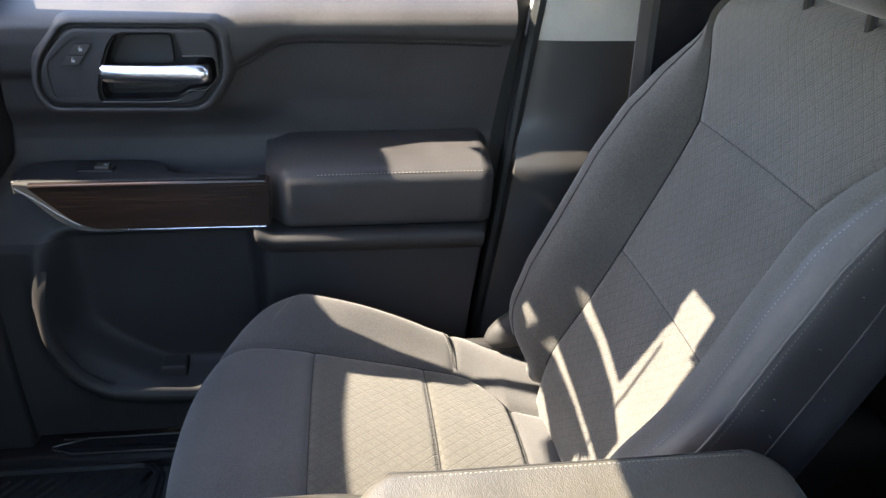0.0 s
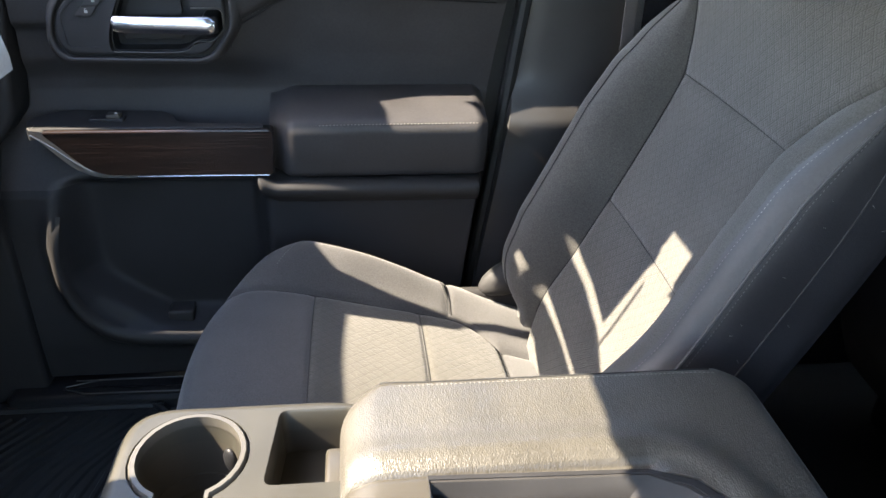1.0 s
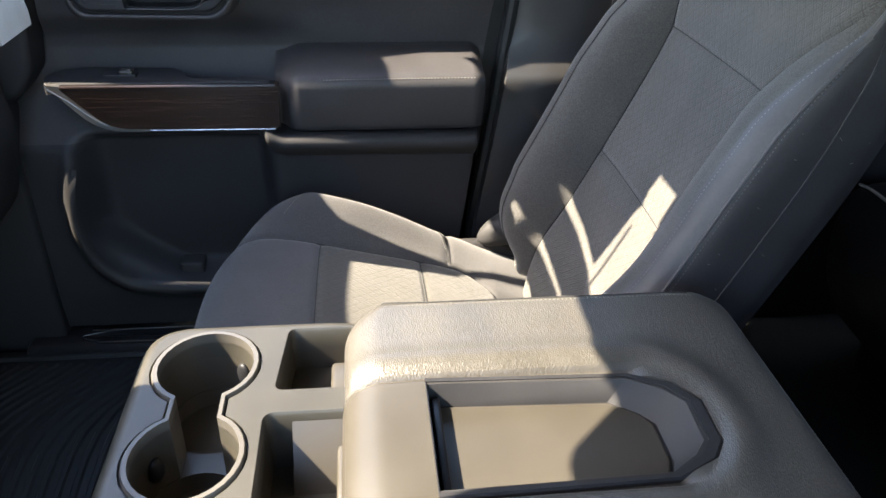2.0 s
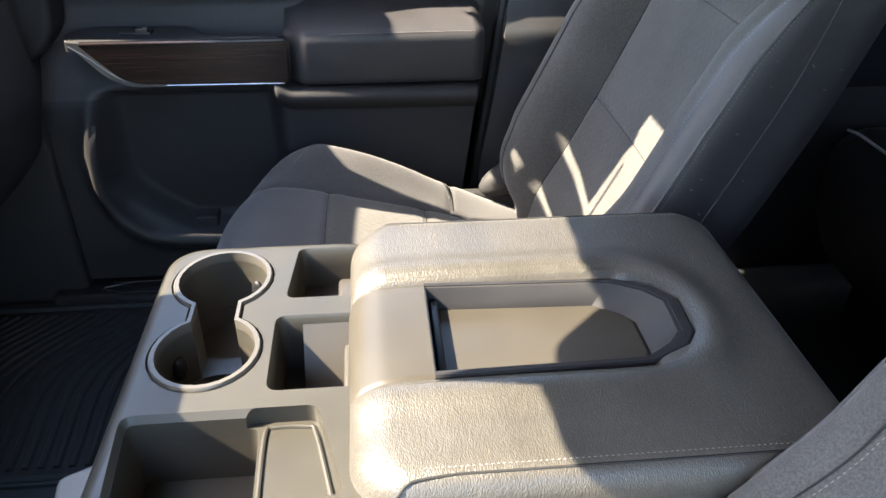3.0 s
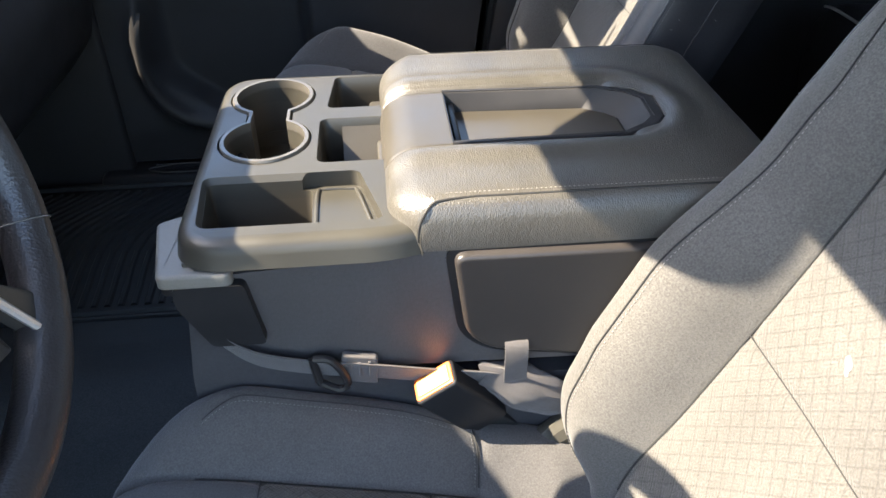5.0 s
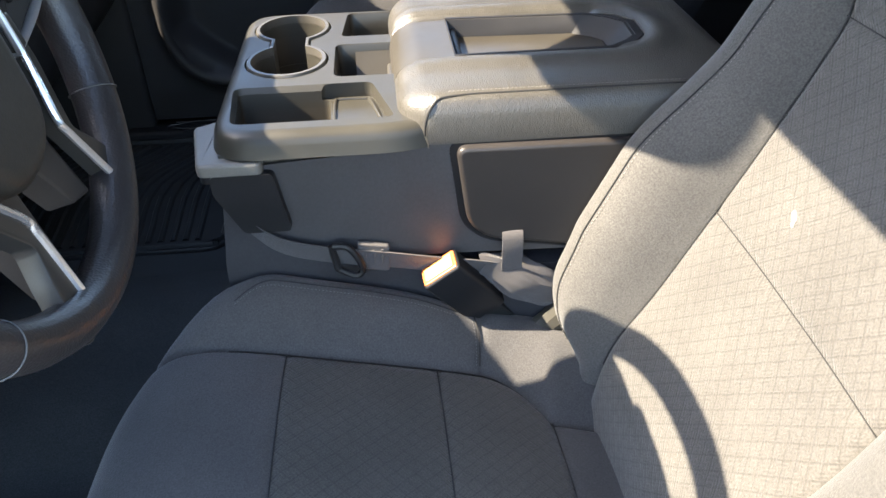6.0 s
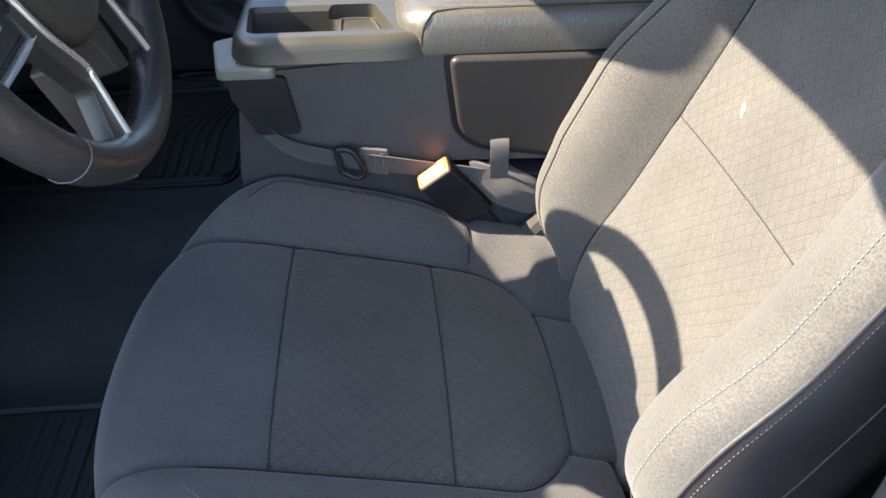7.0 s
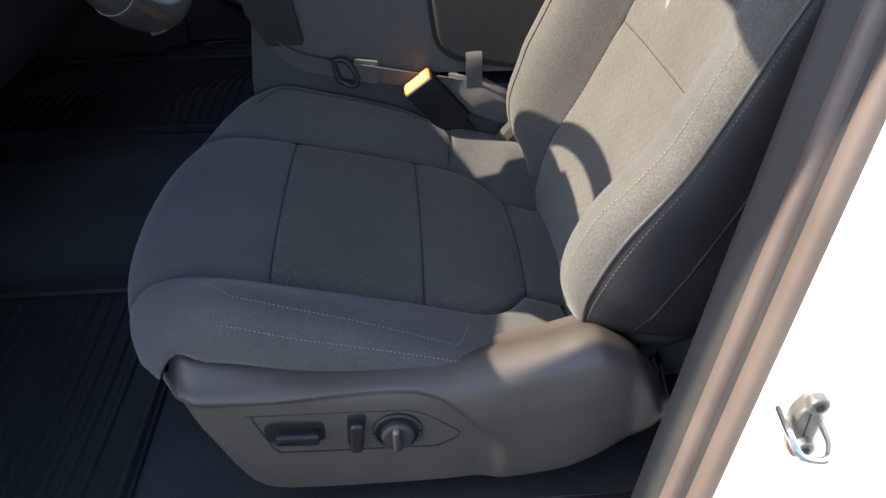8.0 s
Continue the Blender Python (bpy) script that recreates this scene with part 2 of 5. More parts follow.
def smooth_line(pts, n):
    """n points on a smooth curve through the given ones, evenly along it."""
    P = np.asarray(pts, float)
    if len(P) > 2:
        Q = np.vstack([2 * P[0] - P[1], P, 2 * P[-1] - P[-2]])
        out = []
        for i in range(1, len(Q) - 2):
            for t in np.linspace(0, 1, 13)[:-1]:
                a, b, c, d = Q[i - 1], Q[i], Q[i + 1], Q[i + 2]
                out.append(0.5 * (2 * b + (c - a) * t + (2 * a - 5 * b + 4 * c - d) * t * t + (3 * b - 3 * c + d - a) * t ** 3))
        P = np.vstack(out + [P[-1]])
    s = np.r_[0, np.cumsum(np.linalg.norm(np.diff(P, axis=0), axis=1))]
    u = np.linspace(0, s[-1], n)
    return np.stack([np.interp(u, s, P[:, k]) for k in range(P.shape[1])], 1)


def tube(bm, pts, radius, sides=8, n=None, closed=False, flat=1.0, up=(0, 0, 1)):
    """A round (or flattened) bar along a smooth line; radius: a number or one for each end."""
    L = smooth_line(pts, n or max(6, 6 * len(pts)))
    m = len(L)
    rings = []
    for i in range(m):
        d = L[(i + 1) % m if closed else min(i + 1, m - 1)] - L[i - 1 if (closed or i) else 0]
        d = Vector(d).normalized()
        side = d.cross(Vector(up))
        side = side.normalized() if side.length > 1e-6 else Vector((1, 0, 0))
        top = side.cross(d).normalized()
        r = radius if isinstance(radius, (int, float)) else radius[0] + (radius[1] - radius[0]) * i / (m - 1)
        rings.append([bm.verts.new(Vector(L[i]) + (side * math.cos(a) + top * math.sin(a) * flat) * r) for a in np.linspace(0, 2 * math.pi, sides + 1)[:-1]])
    for i in range(m if closed else m - 1):
        r1, r2 = rings[i], rings[(i + 1) % m]
        for j in range(sides):
            bm.faces.new((r1[j - 1], r1[j], r2[j], r2[j - 1]))
    if not closed:
        bm.faces.new(rings[0])
        bm.faces.new(rings[-1][::-1])


def tubed(*args, **kw):
    bm = bmesh.new()
    tube(bm, *args, **kw)
    return bm


def stitches(name, pts, normal, parent, pitch=0.006, size=0.0006, mat=None, lift=0.0):
    """A row of single thread stitches along a line, lying on the surface."""
    P = np.asarray(pts, float)
    length = np.linalg.norm(np.diff(P, axis=0), axis=1).sum()
    L = smooth_line(P, max(3, int(length / pitch) * 2 + 1))
    bm = bmesh.new()
    nv = Vector(normal).normalized()
    for i in range(0, len(L) - 1, 2):
        a, b = Vector(L[i]) + nv * lift, Vector(L[i + 1]) + nv * lift
        d = (b - a)
        if d.length < 1e-6:
            continue
        a, b = a - d * 0.22, b + d * 0.22
        d.normalize()
        side = d.cross(nv).normalized() * size
        c = [bm.verts.new(p) for p in (a, (a + b) / 2 + side + nv * size * 0.4, b, (a + b) / 2 - side + nv * size * 0.4, (a + b) / 2 + nv * size * 1.3, (a + b) / 2 - nv * size)]
        for k in range(4):
            bm.faces.new((c[k], c[(k + 1) % 4], c[4]))
            bm.faces.new((c[(k + 1) % 4], c[k], c[5]))
    return part(name, bm, mat or THREAD, parent, "", False)


def carve(bm, cutters):
    """Cut solids out of a solid; all are bmeshes."""
    def temp(b):
        me = bpy.data.meshes.new("temp")
        bmesh.ops.recalc_face_normals(b, faces=b.faces)
        b.to_mesh(me)
        b.free()
        return new("temp", me)
    base = temp(bm)
    tools = [temp(c) for c in cutters]
    for c in tools:
        mod = base.modifiers.new("cut", "BOOLEAN")
        mod.operation, mod.solver, mod.object = "DIFFERENCE", "EXACT", c
    bpy.context.view_layer.update()
    me = bpy.data.meshes.new_from_object(base.evaluated_get(bpy.context.evaluated_depsgraph_get()))
    out = bmesh.new()
    out.from_mesh(me)
    old = [base.data] + [c.data for c in tools]
    for o in [base, *tools]:
        bpy.data.objects.remove(o)
    for d in old + [me]:
        bpy.data.meshes.remove(d)
    return out


# ---- ground outside and the cab's shell ----
FLOOR = 0.09
setting("ground", boxed((-600, -600, -1.2), (600, 600, -0.60)), ASPHALT, "grey asphalt lot under the truck", "ground", False)
setting("floor", boxed((-1.05, -0.80, FLOOR - 0.06), (1.75, 0.80, FLOOR), 0.01), CARPET, "dark carpeted cab floor", "floor")
bm = bmesh.new()
# roof: its front edge bows forward and its corners run into the screen pillars
# the notch is added to let a sun patch reach the passenger backrest
edge = [(-0.34, -0.80), (-0.29, -0.72), (-0.26, -0.64), (-0.246, -0.50), (-0.246, -0.20), (-0.300, -0.16), (-0.300, 0.16), (-0.246, 0.20), (-0.246, 0.358), (-0.168, 0.364), (-0.168, 0.428), (-0.246, 0.434), (-0.246, 0.52), (-0.26, 0.64), (-0.29, 0.72), (-0.34, 0.80)]
prism(bm, [(1.8, 0.80), (1.8, -0.80)] + edge, 1.20, 1.26)
setting("ceiling", bm, HEADLINER, "light grey cloth headliner of the cab roof", "ceiling")
dash = [(-1.0, 0.40), (-0.60, 0.36), (-0.53, 0.44), (-0.50, 0.56), (-0.52, 0.70), (-0.52, 0.82), (-0.505, 0.895), (-0.53, 0.917), (-0.66, 0.93), (-1.0, 0.90)]
setting("dashboard", prismed(round_poly(dash, 0.025), -0.76, 0.76, "y"), DOOR_LOW, "charcoal dashboard under the windscreen", "dashboard")
# unseen block, added to keep sun off the front of the passenger cushion wing
setting("dashboard_end", boxed((-0.64, 0.668, 0.86), (-0.507, 0.758, 0.920), 0.012), DOOR_LOW, "charcoal block added on the dashboard to shade the passenger cushion", "dashboard")
setting("firewall", boxed((-1.08, -0.8, 0.0), (-1.0, 0.8, 0.86)), CARPET, "dark carpeted firewall", "wall")
setting("wall_rear", boxed((1.72, -0.86, 0.0), (1.80, 0.86, 0.85)), TRIM_DARK, "dark trimmed rear wall of the cab", "wall")
for sg in (1, -1):
    bm = bmesh.new()
    if sg > 0:
        tube(bm, [(-1.0, 0.853, 0.90), (-0.72, 0.800, 1.06), (-0.482, 0.774, 1.190)], 0.037, 12, 24)
    else:
        tube(bm, [(-1.0, -0.865, 0.90), (-0.72, -0.815, 1.06), (-0.48, -0.777, 1.19), (-0.30, -0.775, 1.235)], 0.05, 12, 24)
    setting("windscreen_pillar", bm, GREY_LIGHT, "light grey trimmed windscreen pillar", "pillar")
    setting("kick_panel", boxed((-1.0, sg * 0.79 if sg > 0 else -0.86, 0.02), (-0.53, 0.86 if sg > 0 else -0.79, 0.90), 0.01), DOOR_LOW, "charcoal kick panel beside the footwell", "panel")
    setting("roof_rail", boxed((-0.30, 0.745, 1.16), (1.8, 0.805, 1.22), 0.02) if sg > 0 else boxed((-0.34, -0.824, 1.165), (1.8, -0.726, 1.225), 0.015), GREY_LIGHT, "light grey roof rail trim", "trim")
    setting("rear_pillar", boxed((1.45, sg * 0.82 - 0.04, 0.80), (1.80, sg * 0.82 + 0.04, 1.2), 0.01), GREY_LIGHT, "light grey rear pillar trim", "pillar")
    setting("door_rear", boxed((0.52, sg * 0.85 - 0.05, 0.05), (1.75, sg * 0.85 + 0.05, 0.86), 0.02), TRIM_DARK, "dark rear door panel", "door")
setting("rear_window", boxed((0.480, 0.797, 0.50), (1.46, 0.80, 1.17)), TINTED, "dark tinted rear side window", "window", False)
# unseen mirror, its outline cut to throw the shade edge across the lid
mirror = thing("rear_view_mirror", (-0.30, 0.0, 1.2), "unseen black rear-view mirror shaped to shade the console lid", "mirror")
part("mirror_body", prismed(round_poly([(-0.300, 1.255), (-0.304, 1.185), (-0.300, 1.150), (-0.285, 1.112), (-0.24, 1.080), (-0.19, 1.056), (-0.04, 1.058), (0.03, 1.132), (0.21, 1.134), (0.22, 1.255)], [0.002, 0.02, 0.02, 0.02, 0.02, 0.03, 0.02, 0.02, 0.02, 0.002], 5), -0.290, -0.270, "x"), TRIM_BLACK, mirror)
# tab added only to lengthen that shade along the lid tray
part("shade_tab", prismed([(-0.122, 1.075), (-0.099, 0.975), (-0.089, 0.975), (-0.062, 1.075)], -0.289, -0.275, "x"), TRIM_BLACK, mirror)
part("mirror_stem", boxed((-0.28, -0.02, 1.18), (-0.20, 0.02, 1.205), 0.004), TRIM_BLACK, mirror)
# unseen slotted panels, added above the view to cut sun patches on the passenger seat
mask = thing("sun_mask", (-0.30, 0.50, 1.2), "unseen slotted panels added to cut the sun on the passenger seat", "sun visor")
MASK_PANELS = [
    (-0.25, [(0.388, 1.26), (0.70, 1.26), (0.70, 1.075), (0.594, 1.075), (0.588, 1.120), (0.552, 1.113), (0.485, 1.105), (0.404, 1.086)]),
    (-0.25, [(0.178, 1.275), (0.304, 1.275), (0.304, 0.95), (0.178, 0.95)]),
    (-0.33, [(0.33, 1.032), (0.409, 1.066), (0.50, 1.084), (0.582, 1.089), (0.592, 1.115), (0.70, 1.115), (0.70, 0.95), (0.6065, 0.95), (0.6080, 0.977), (0.624, 0.992), (0.618, 1.012), (0.600, 1.002), (0.6060, 0.977), (0.6060, 0.95), (0.592, 0.95), (0.586, 1.000), (0.551, 0.996), (0.448, 0.985), (0.33, 0.972)]),
    (-0.42, [(0.36, 0.960), (0.452, 0.972), (0.567, 0.976), (0.592, 0.967), (0.70, 0.967), (0.70, 0.91), (0.61, 0.90), (0.605, 0.80), (0.612, 0.79), (0.630, 0.731), (0.652, 0.68), (0.675, 0.62), (0.675, 0.60), (0.566, 0.60), (0.566, 0.70), (0.572, 0.79), (0.590, 0.80), (0.585, 0.90), (0.55, 0.90), (0.472, 0.86), (0.408, 0.86), (0.40, 0.92)]),
]
for x, rim in MASK_PANELS:
    back = -0.25 - x
    part("mask_panel", prismed([(y + 0.037 - 0.035 * back, z - 0.022 + 0.966 * back) for y, z in rim], x - 0.002, x + 0.002, "x"), HEADLINER, mask, "", False)
for y in (0.415, 0.69):
    part("mask_arm", tubed([(-0.275, y, 1.20), (-0.33, y, 1.12), (-0.39, y, 1.0)], 0.003, 6, 10), TRIM_BLACK, mask)
bm = grid([[(x, y, FLOOR - 0.01 + 0.055 * ease(0.29 - abs(y), 0.0, 0.20)) for y in np.linspace(-0.29, 0.29, 31)] for x in np.linspace(-0.98, 1.5, 12)])
setting("floor_tunnel", bm, CARPET, "dark carpeted tunnel in the floor", "floor")


def floor_mat(x0, x1, y0, y1, label, slant):
    z = FLOOR + 0.004
    mat = thing("floor_mat", ((x0 + x1) / 2, (y0 + y1) / 2, FLOOR), label, "floor mat", "rubber floor mats")
    part("mat_base", prismed(round_poly([(x0, y0), (x1, y0), (x1, y1), (x0, y1)], 0.05), FLOOR, z + 0.004, "z", 0.003), RUBBER, mat)
    bm = bmesh.new()
    ring = round_poly([(x0 + 0.012, y0 + 0.012), (x1 - 0.012, y0 + 0.012), (x1 - 0.012, y1 - 0.012), (x0 + 0.012, y1 - 0.012)], 0.045, 5)
    tube(bm, [(a, b, z + 0.006) for a, b in ring], 0.007, 6, 90, True)
    part("mat_rim", bm, RUBBER, mat)
    n = int((x1 - x0 - 0.07) / 0.0235)
    for k in range(n):
        x = x0 + 0.035 + k * 0.0235
        lean = slant * 0.13
        pts = [(x, y0 + 0.03, z + 0.004), (x, (y0 * 0.45 + y1 * 0.55), z + 0.004), (min(x1 - 0.02, x + lean), y1 - 0.03, z + 0.004)] if slant > 0 else [(x, y0 + 0.03, z + 0.004), (x + 0.004, (y0 + y1) / 2, z + 0.004), (x, y1 - 0.03, z + 0.004)]
        bm = bmesh.new()
        tube(bm, pts, 0.0065, 6, 9, False, 0.8)
        part("rib", bm, RUBBER, mat)


floor_mat(-0.96, -0.30, 0.30, 0.765, "black ribbed rubber passenger floor mat", 1.0)
floor_mat(-0.96, -0.30, -0.765, -0.28, "black ribbed rubber driver floor mat", 0.0)
for sg in (1, -1):
    sill = thing("door_sill", (-0.1, sg * 0.79, 0.05), "black door sill with a polished scuff plate", "door sill")
    part("sill_body", boxed((-0.60, sg * 0.80 - 0.045, 0.03), (0.40, sg * 0.80 + 0.045, 0.122), 0.015), TRIM_BLACK, sill)
    plate = round_poly([(-0.505, sg * 0.78), (-0.46, sg * 0.762), (-0.20, sg * 0.758), (0.30, sg * 0.758), (0.30, sg * 0.80), (-0.44, sg * 0.80)], 0.008)
    part("scuff_plate", prismed(plate, 0.120, 0.126, "z", 0.002), TRIM_BLACK, sill, "black ribbed scuff plate")
    part("plate_edge", tubed([(x, y, 0.1265) for x, y in plate], 0.0014, 6, 120, closed=True), SPOKE if sg > 0 else TRIM_BLACK, sill)

# door surround on the passenger side, in front of and behind the door's edges
setting("pillar_front", boxed((-0.75, 0.885, 0.05), (-0.36, 0.95, 0.89), 0.01), DOOR_LOW, "charcoal front door post behind the dashboard end", "pillar")
setting("door_jamb", boxed((0.20, 0.90, 0.05), (0.42, 0.96, 0.89), 0.01), TRIM_BLACK, "black door jamb behind the seals", "pillar")
setting("dashboard_end", prismed(round_poly([(-0.75, 0.58), (-0.52, 0.58), (-0.482, 0.628), (-0.452, 0.85), (-0.442, 0.93), (-0.75, 0.95)], [0.01, 0.03, 0.02, 0.02, 0.02, 0.01]), 0.93, 0.812, "y", 0.012, 4), DOOR_LOW, "charcoal end cap of the dashboard", "dashboard")
setting("dashboard_hood", prismed(round_poly([(-0.60, 0.80), (-0.45, 0.80), (-0.425, 0.86), (-0.43, 0.925), (-0.60, 0.945)], 0.015), -0.62, -0.30, "y", 0.01), DOOR_LOW, "charcoal hood over the instruments", "dashboard")
setting("dashboard_centre", prismed(round_poly([(-0.60, 0.72), (-0.47, 0.72), (-0.452, 0.80), (-0.452, 0.903), (-0.60, 0.923)], 0.012), -0.21, 0.09, "y", 0.01), DOOR_LOW, "charcoal centre pad of the dashboard", "dashboard")


# ---- front seats ----
def groove(d, depth=0.006, width=0.0062):
    return -depth * np.exp(-(np.asarray(d) / width) ** 2)


CUSHION_LINE = [(0.27, 0.222), (0.20, 0.245), (0.12, 0.275), (0.049, 0.296), (-0.04, 0.318), (-0.126, 0.338), (-0.185, 0.348), (-0.232, 0.350), (-0.266, 0.340), (-0.288, 0.318), (-0.298, 0.288), (-0.296, 0.262), (-0.288, 0.240)]
BACK_LINE = [(0.222, 0.20), (0.243, 0.318), (0.29, 0.41), (0.334, 0.502), (0.372, 0.585), (0.41, 0.675), (0.437, 0.76), (0.455, 0.815), (0.468, 0.846), (0.486, 0.865), (0.515, 0.872), (0.545, 0.862)]
# lateral distance and rise from the seam outwards, for the cushion's wings
WING = [(0.0, -0.002), (0.012, 0.006), (0.028, 0.022), (0.045, 0.039), (0.060, 0.048), (0.070, 0.049), (0.080, 0.043), (0.089, 0.030), (0.095, 0.012), (0.098, -0.006), (0.098, -0.022), (0.095, -0.042), (0.087, -0.056)]
BACK_WING = [(0.0, -0.002), (0.007, 0.016), (0.017, 0.042), (0.031, 0.063), (0.048, 0.075), (0.066, 0.0800), (0.082, 0.076), (0.095, 0.062), (0.104, 0.036), (0.109, 0.0), (0.110, -0.045), (0.108, -0.075), (0.100, -0.095)]


def softened(xs, ys, width=0.010):
    """A table read with its kinks rounded off."""
    gx = np.linspace(xs[0] - 0.05, xs[-1] + 0.05, 600)
    k = np.exp(-((np.arange(-60, 61) * (gx[1] - gx[0])) / width) ** 2)
    gy = np.convolve(np.pad(np.interp(gx, xs, ys), 60, mode="edge"), k / k.sum(), mode="valid")
    return lambda v: float(np.interp(v, gx, gy))


def seat_surface_cushion(ox, oy, oz, short):
    """The cushion's whole skin as a function of (station, column)."""
    line = smooth_line(CUSHION_LINE, 200)
    arc = np.r_[0, np.cumsum(np.linalg.norm(np.diff(line, axis=0), axis=1))]
    wing = smooth_line(WING, 100)
    swell_at = softened([-0.28, -0.24, -0.17, -0.04, 0.03, 0.08, 0.13], [0.05, 0.45, 1.0, 1.05, 0.97, 0.70, 0.52], 0.025)
    low_at = softened([-0.2, -0.05, 0.08], [0.60, 0.45, 0.15], 0.03)

    def at(s, c):
        """s: metres along the skin from the back to under the front lip; c: -2..2, where 1 is the wing seam and 2 the skirt's foot."""
        x = np.interp(s, arc, line[:, 0])
        z = np.interp(s, arc, line[:, 1])
        a, b = max(0.0, s - 0.008), min(arc[-1], s + 0.008)
        t = Vector((np.interp(b, arc, line[:, 0]) - np.interp(a, arc, line[:, 0]), 0, np.interp(b, arc, line[:, 1]) - np.interp(a, arc, line[:, 1]))).normalized()
        nrm = Vector((t.z, 0, -t.x))
        seam = 0.172 - 0.060 * min(1.0, max(0.0, (x - 0.10) / 0.082)) ** 2.4
        k, sg = abs(c), (1 if c >= 0 else -1)
        if k <= 1:
            w, up = seam * k, 0.006 * (1 - k * k) - 0.002 * k
        else:
            q = (k - 1) * (len(wing) - 1)
            i = min(int(q), len(wing) - 2)
            a = wing[i] + (wing[i + 1] - wing[i]) * (q - i)
            w = seam + a[0] * (0.269 - seam) / 0.098
            near = min(1.0, (k - 1) / 0.35)
            tall = (1.0 - (0.45 * ease(x, -0.10, 0.12) if oy > 0 else 0.0)) if sg > 0 else low_at(x)
            up = a[1] * (tall * swell_at(x) if a[1] > 0 else 1.0)
            if up < 0:
                up *= 1 - 0.6 * ease(-x, 0.225, 0.280)
            # behind, the wing climbs towards the backrest
            up += ((0.22 if oy < 0 else 0.0) if sg > 0 else 0.06) * max(0.0, x - 0.09) * near
        p = Vector((x, 0, z)) + (nrm * up if up > 0 or k <= 1 else Vector((0, 0, up)))
        # the front edge bows in plan
        p.x += ease(-x, 0.06, 0.29) * (0.036 * (w / 0.21) ** 3) - short * min(0.0, x) / 0.29
        if x < -0.2:
            p.z = max(p.z, 0.244 + 0.044 * ease(w, 0.18, 0.262))
        return np.array((ox + p.x, oy + sg * w, oz + p.z)), np.array(nrm)

    return at, arc[-1], lambda x: float(np.interp(-x, -line[:165, 0], arc[:165]))


def seat_surface_back(ox, oy, oz):
    line = smooth_line(BACK_LINE, 240)
    arc = np.r_[0, np.cumsum(np.linalg.norm(np.diff(line, axis=0), axis=1))]
    wing = smooth_line(BACK_WING, 140)
    seam_at = softened([0.2, 0.45, 0.70, 0.745, 0.78, 0.805, 0.83, 0.95], [0.150, 0.152, 0.153, 0.178, 0.207, 0.232, 0.247, 0.225])
    full_at = softened([0.2, 0.285, 0.30, 0.32, 0.35, 0.75, 0.84, 0.90, 0.95], [0.19, 0.20, 0.228, 0.248, 0.262, 0.262, 0.255, 0.238, 0.222], 0.008)
    amp_at = softened([0.2, 0.285, 0.31, 0.345, 0.41, 0.60, 0.68, 0.735, 0.775, 0.80], [0.0, 0.12, 0.50, 0.80, 1.0, 1.0, 0.85, 0.5, 0.16, 0.0], 0.014)

    def at(s, c):
        x, z = np.interp(s, arc, line[:, 0]), np.interp(s, arc, line[:, 1])
        a1, a2 = max(0, s - 0.006), min(arc[-1], s + 0.006)
        t = Vector((np.interp(a2, arc, line[:, 0]) - np.interp(a1, arc, line[:, 0]), 0, np.interp(a2, arc, line[:, 1]) - np.interp(a1, arc, line[:, 1]))).normalized()
        nrm = Vector((-t.z, 0, t.x))
        zz = z
        seam = seam_at(zz)
        full = full_at(zz)
        if c < 0 and oy < 0:
            full += 0.010 + 0.014 * (1 - ease(zz, 0.27, 0.34))
        amp = amp_at(zz)
        if c < 0:
            amp *= 1 - 0.40 * ease(zz, 0.36, 0.50)
        elif oy < 0:
            amp *= 1 - 0.45 * ease(zz, 0.50, 0.64)
        top = max(0.0, min(1.0, (zz - 0.77) / 0.10))
        k, sg = abs(c), (1 if c >= 0 else -1)
        if k <= 1:
            w = seam * k
            up = -0.004 * k - 0.010 * math.cos(k * math.pi / 2) * (1 - top)
        else:
            q = (k - 1) * (len(wing) - 1)
            i = min(int(q), len(wing) - 2)
            a = wing[i] + (wing[i + 1] - wing[i]) * (q - i)
            w = seam + a[0] * (full - seam) / 0.110
            w = max(w, seam * 0.5)
            if a[1] > 0:
                up = a[1] * amp
            else:
                up = a[1] * (1 - 0.8 * top)
            if amp < 0.5 and k < 1.75 and zz > 0.5:
                # flush shoulder that simply rolls round
                up = up - (1 - amp * 2) * 0.02 * ((k - 1) / 0.75) ** 2
        p = Vector((x, 0, z)) + nrm * up
        p.z -= 0.014 * top * min(1.0, w / 0.24) ** 2.2
        return np.array((ox + p.x, oy + sg * w, oz + p.z)), np.array(nrm)

    return at, arc[-1], lambda z: float(np.interp(z, line[:, 1][:200], arc[:200]))


def skin(at, stations, columns, seam_s=(), seam_c=(), scale_c=0.19, light_c=(), deep_s=0.0035):
    """Points of a piece of the skin, sunk along its seams."""
    rows = []
    for s in stations:
        row = []
        for c in columns:
            p, n = at(s, c)
            d = max(-0.0065, sum(groove(s - a, deep_s) for a in seam_s) + sum(groove((c - a) * scale_c) for a in seam_c) + sum(groove((c - a) * scale_c, 0.0018, 0.004) for a in light_c))
            row.append(p + n * d)
        rows.append(row)
    return rows


def columns_between(a, b, n, tight=True):
    t = np.linspace(0, 1, n)
    if tight:
        t = t * t * (3 - 2 * t) * 0.5 + t * 0.5
    return a + (b - a) * t


def line_on(at, ss, cs, lift=0.0012):
    out = []
    for s, c in zip(ss, cs):
        p, n = at(s, c)
        out.append(p + n * lift)
    return out


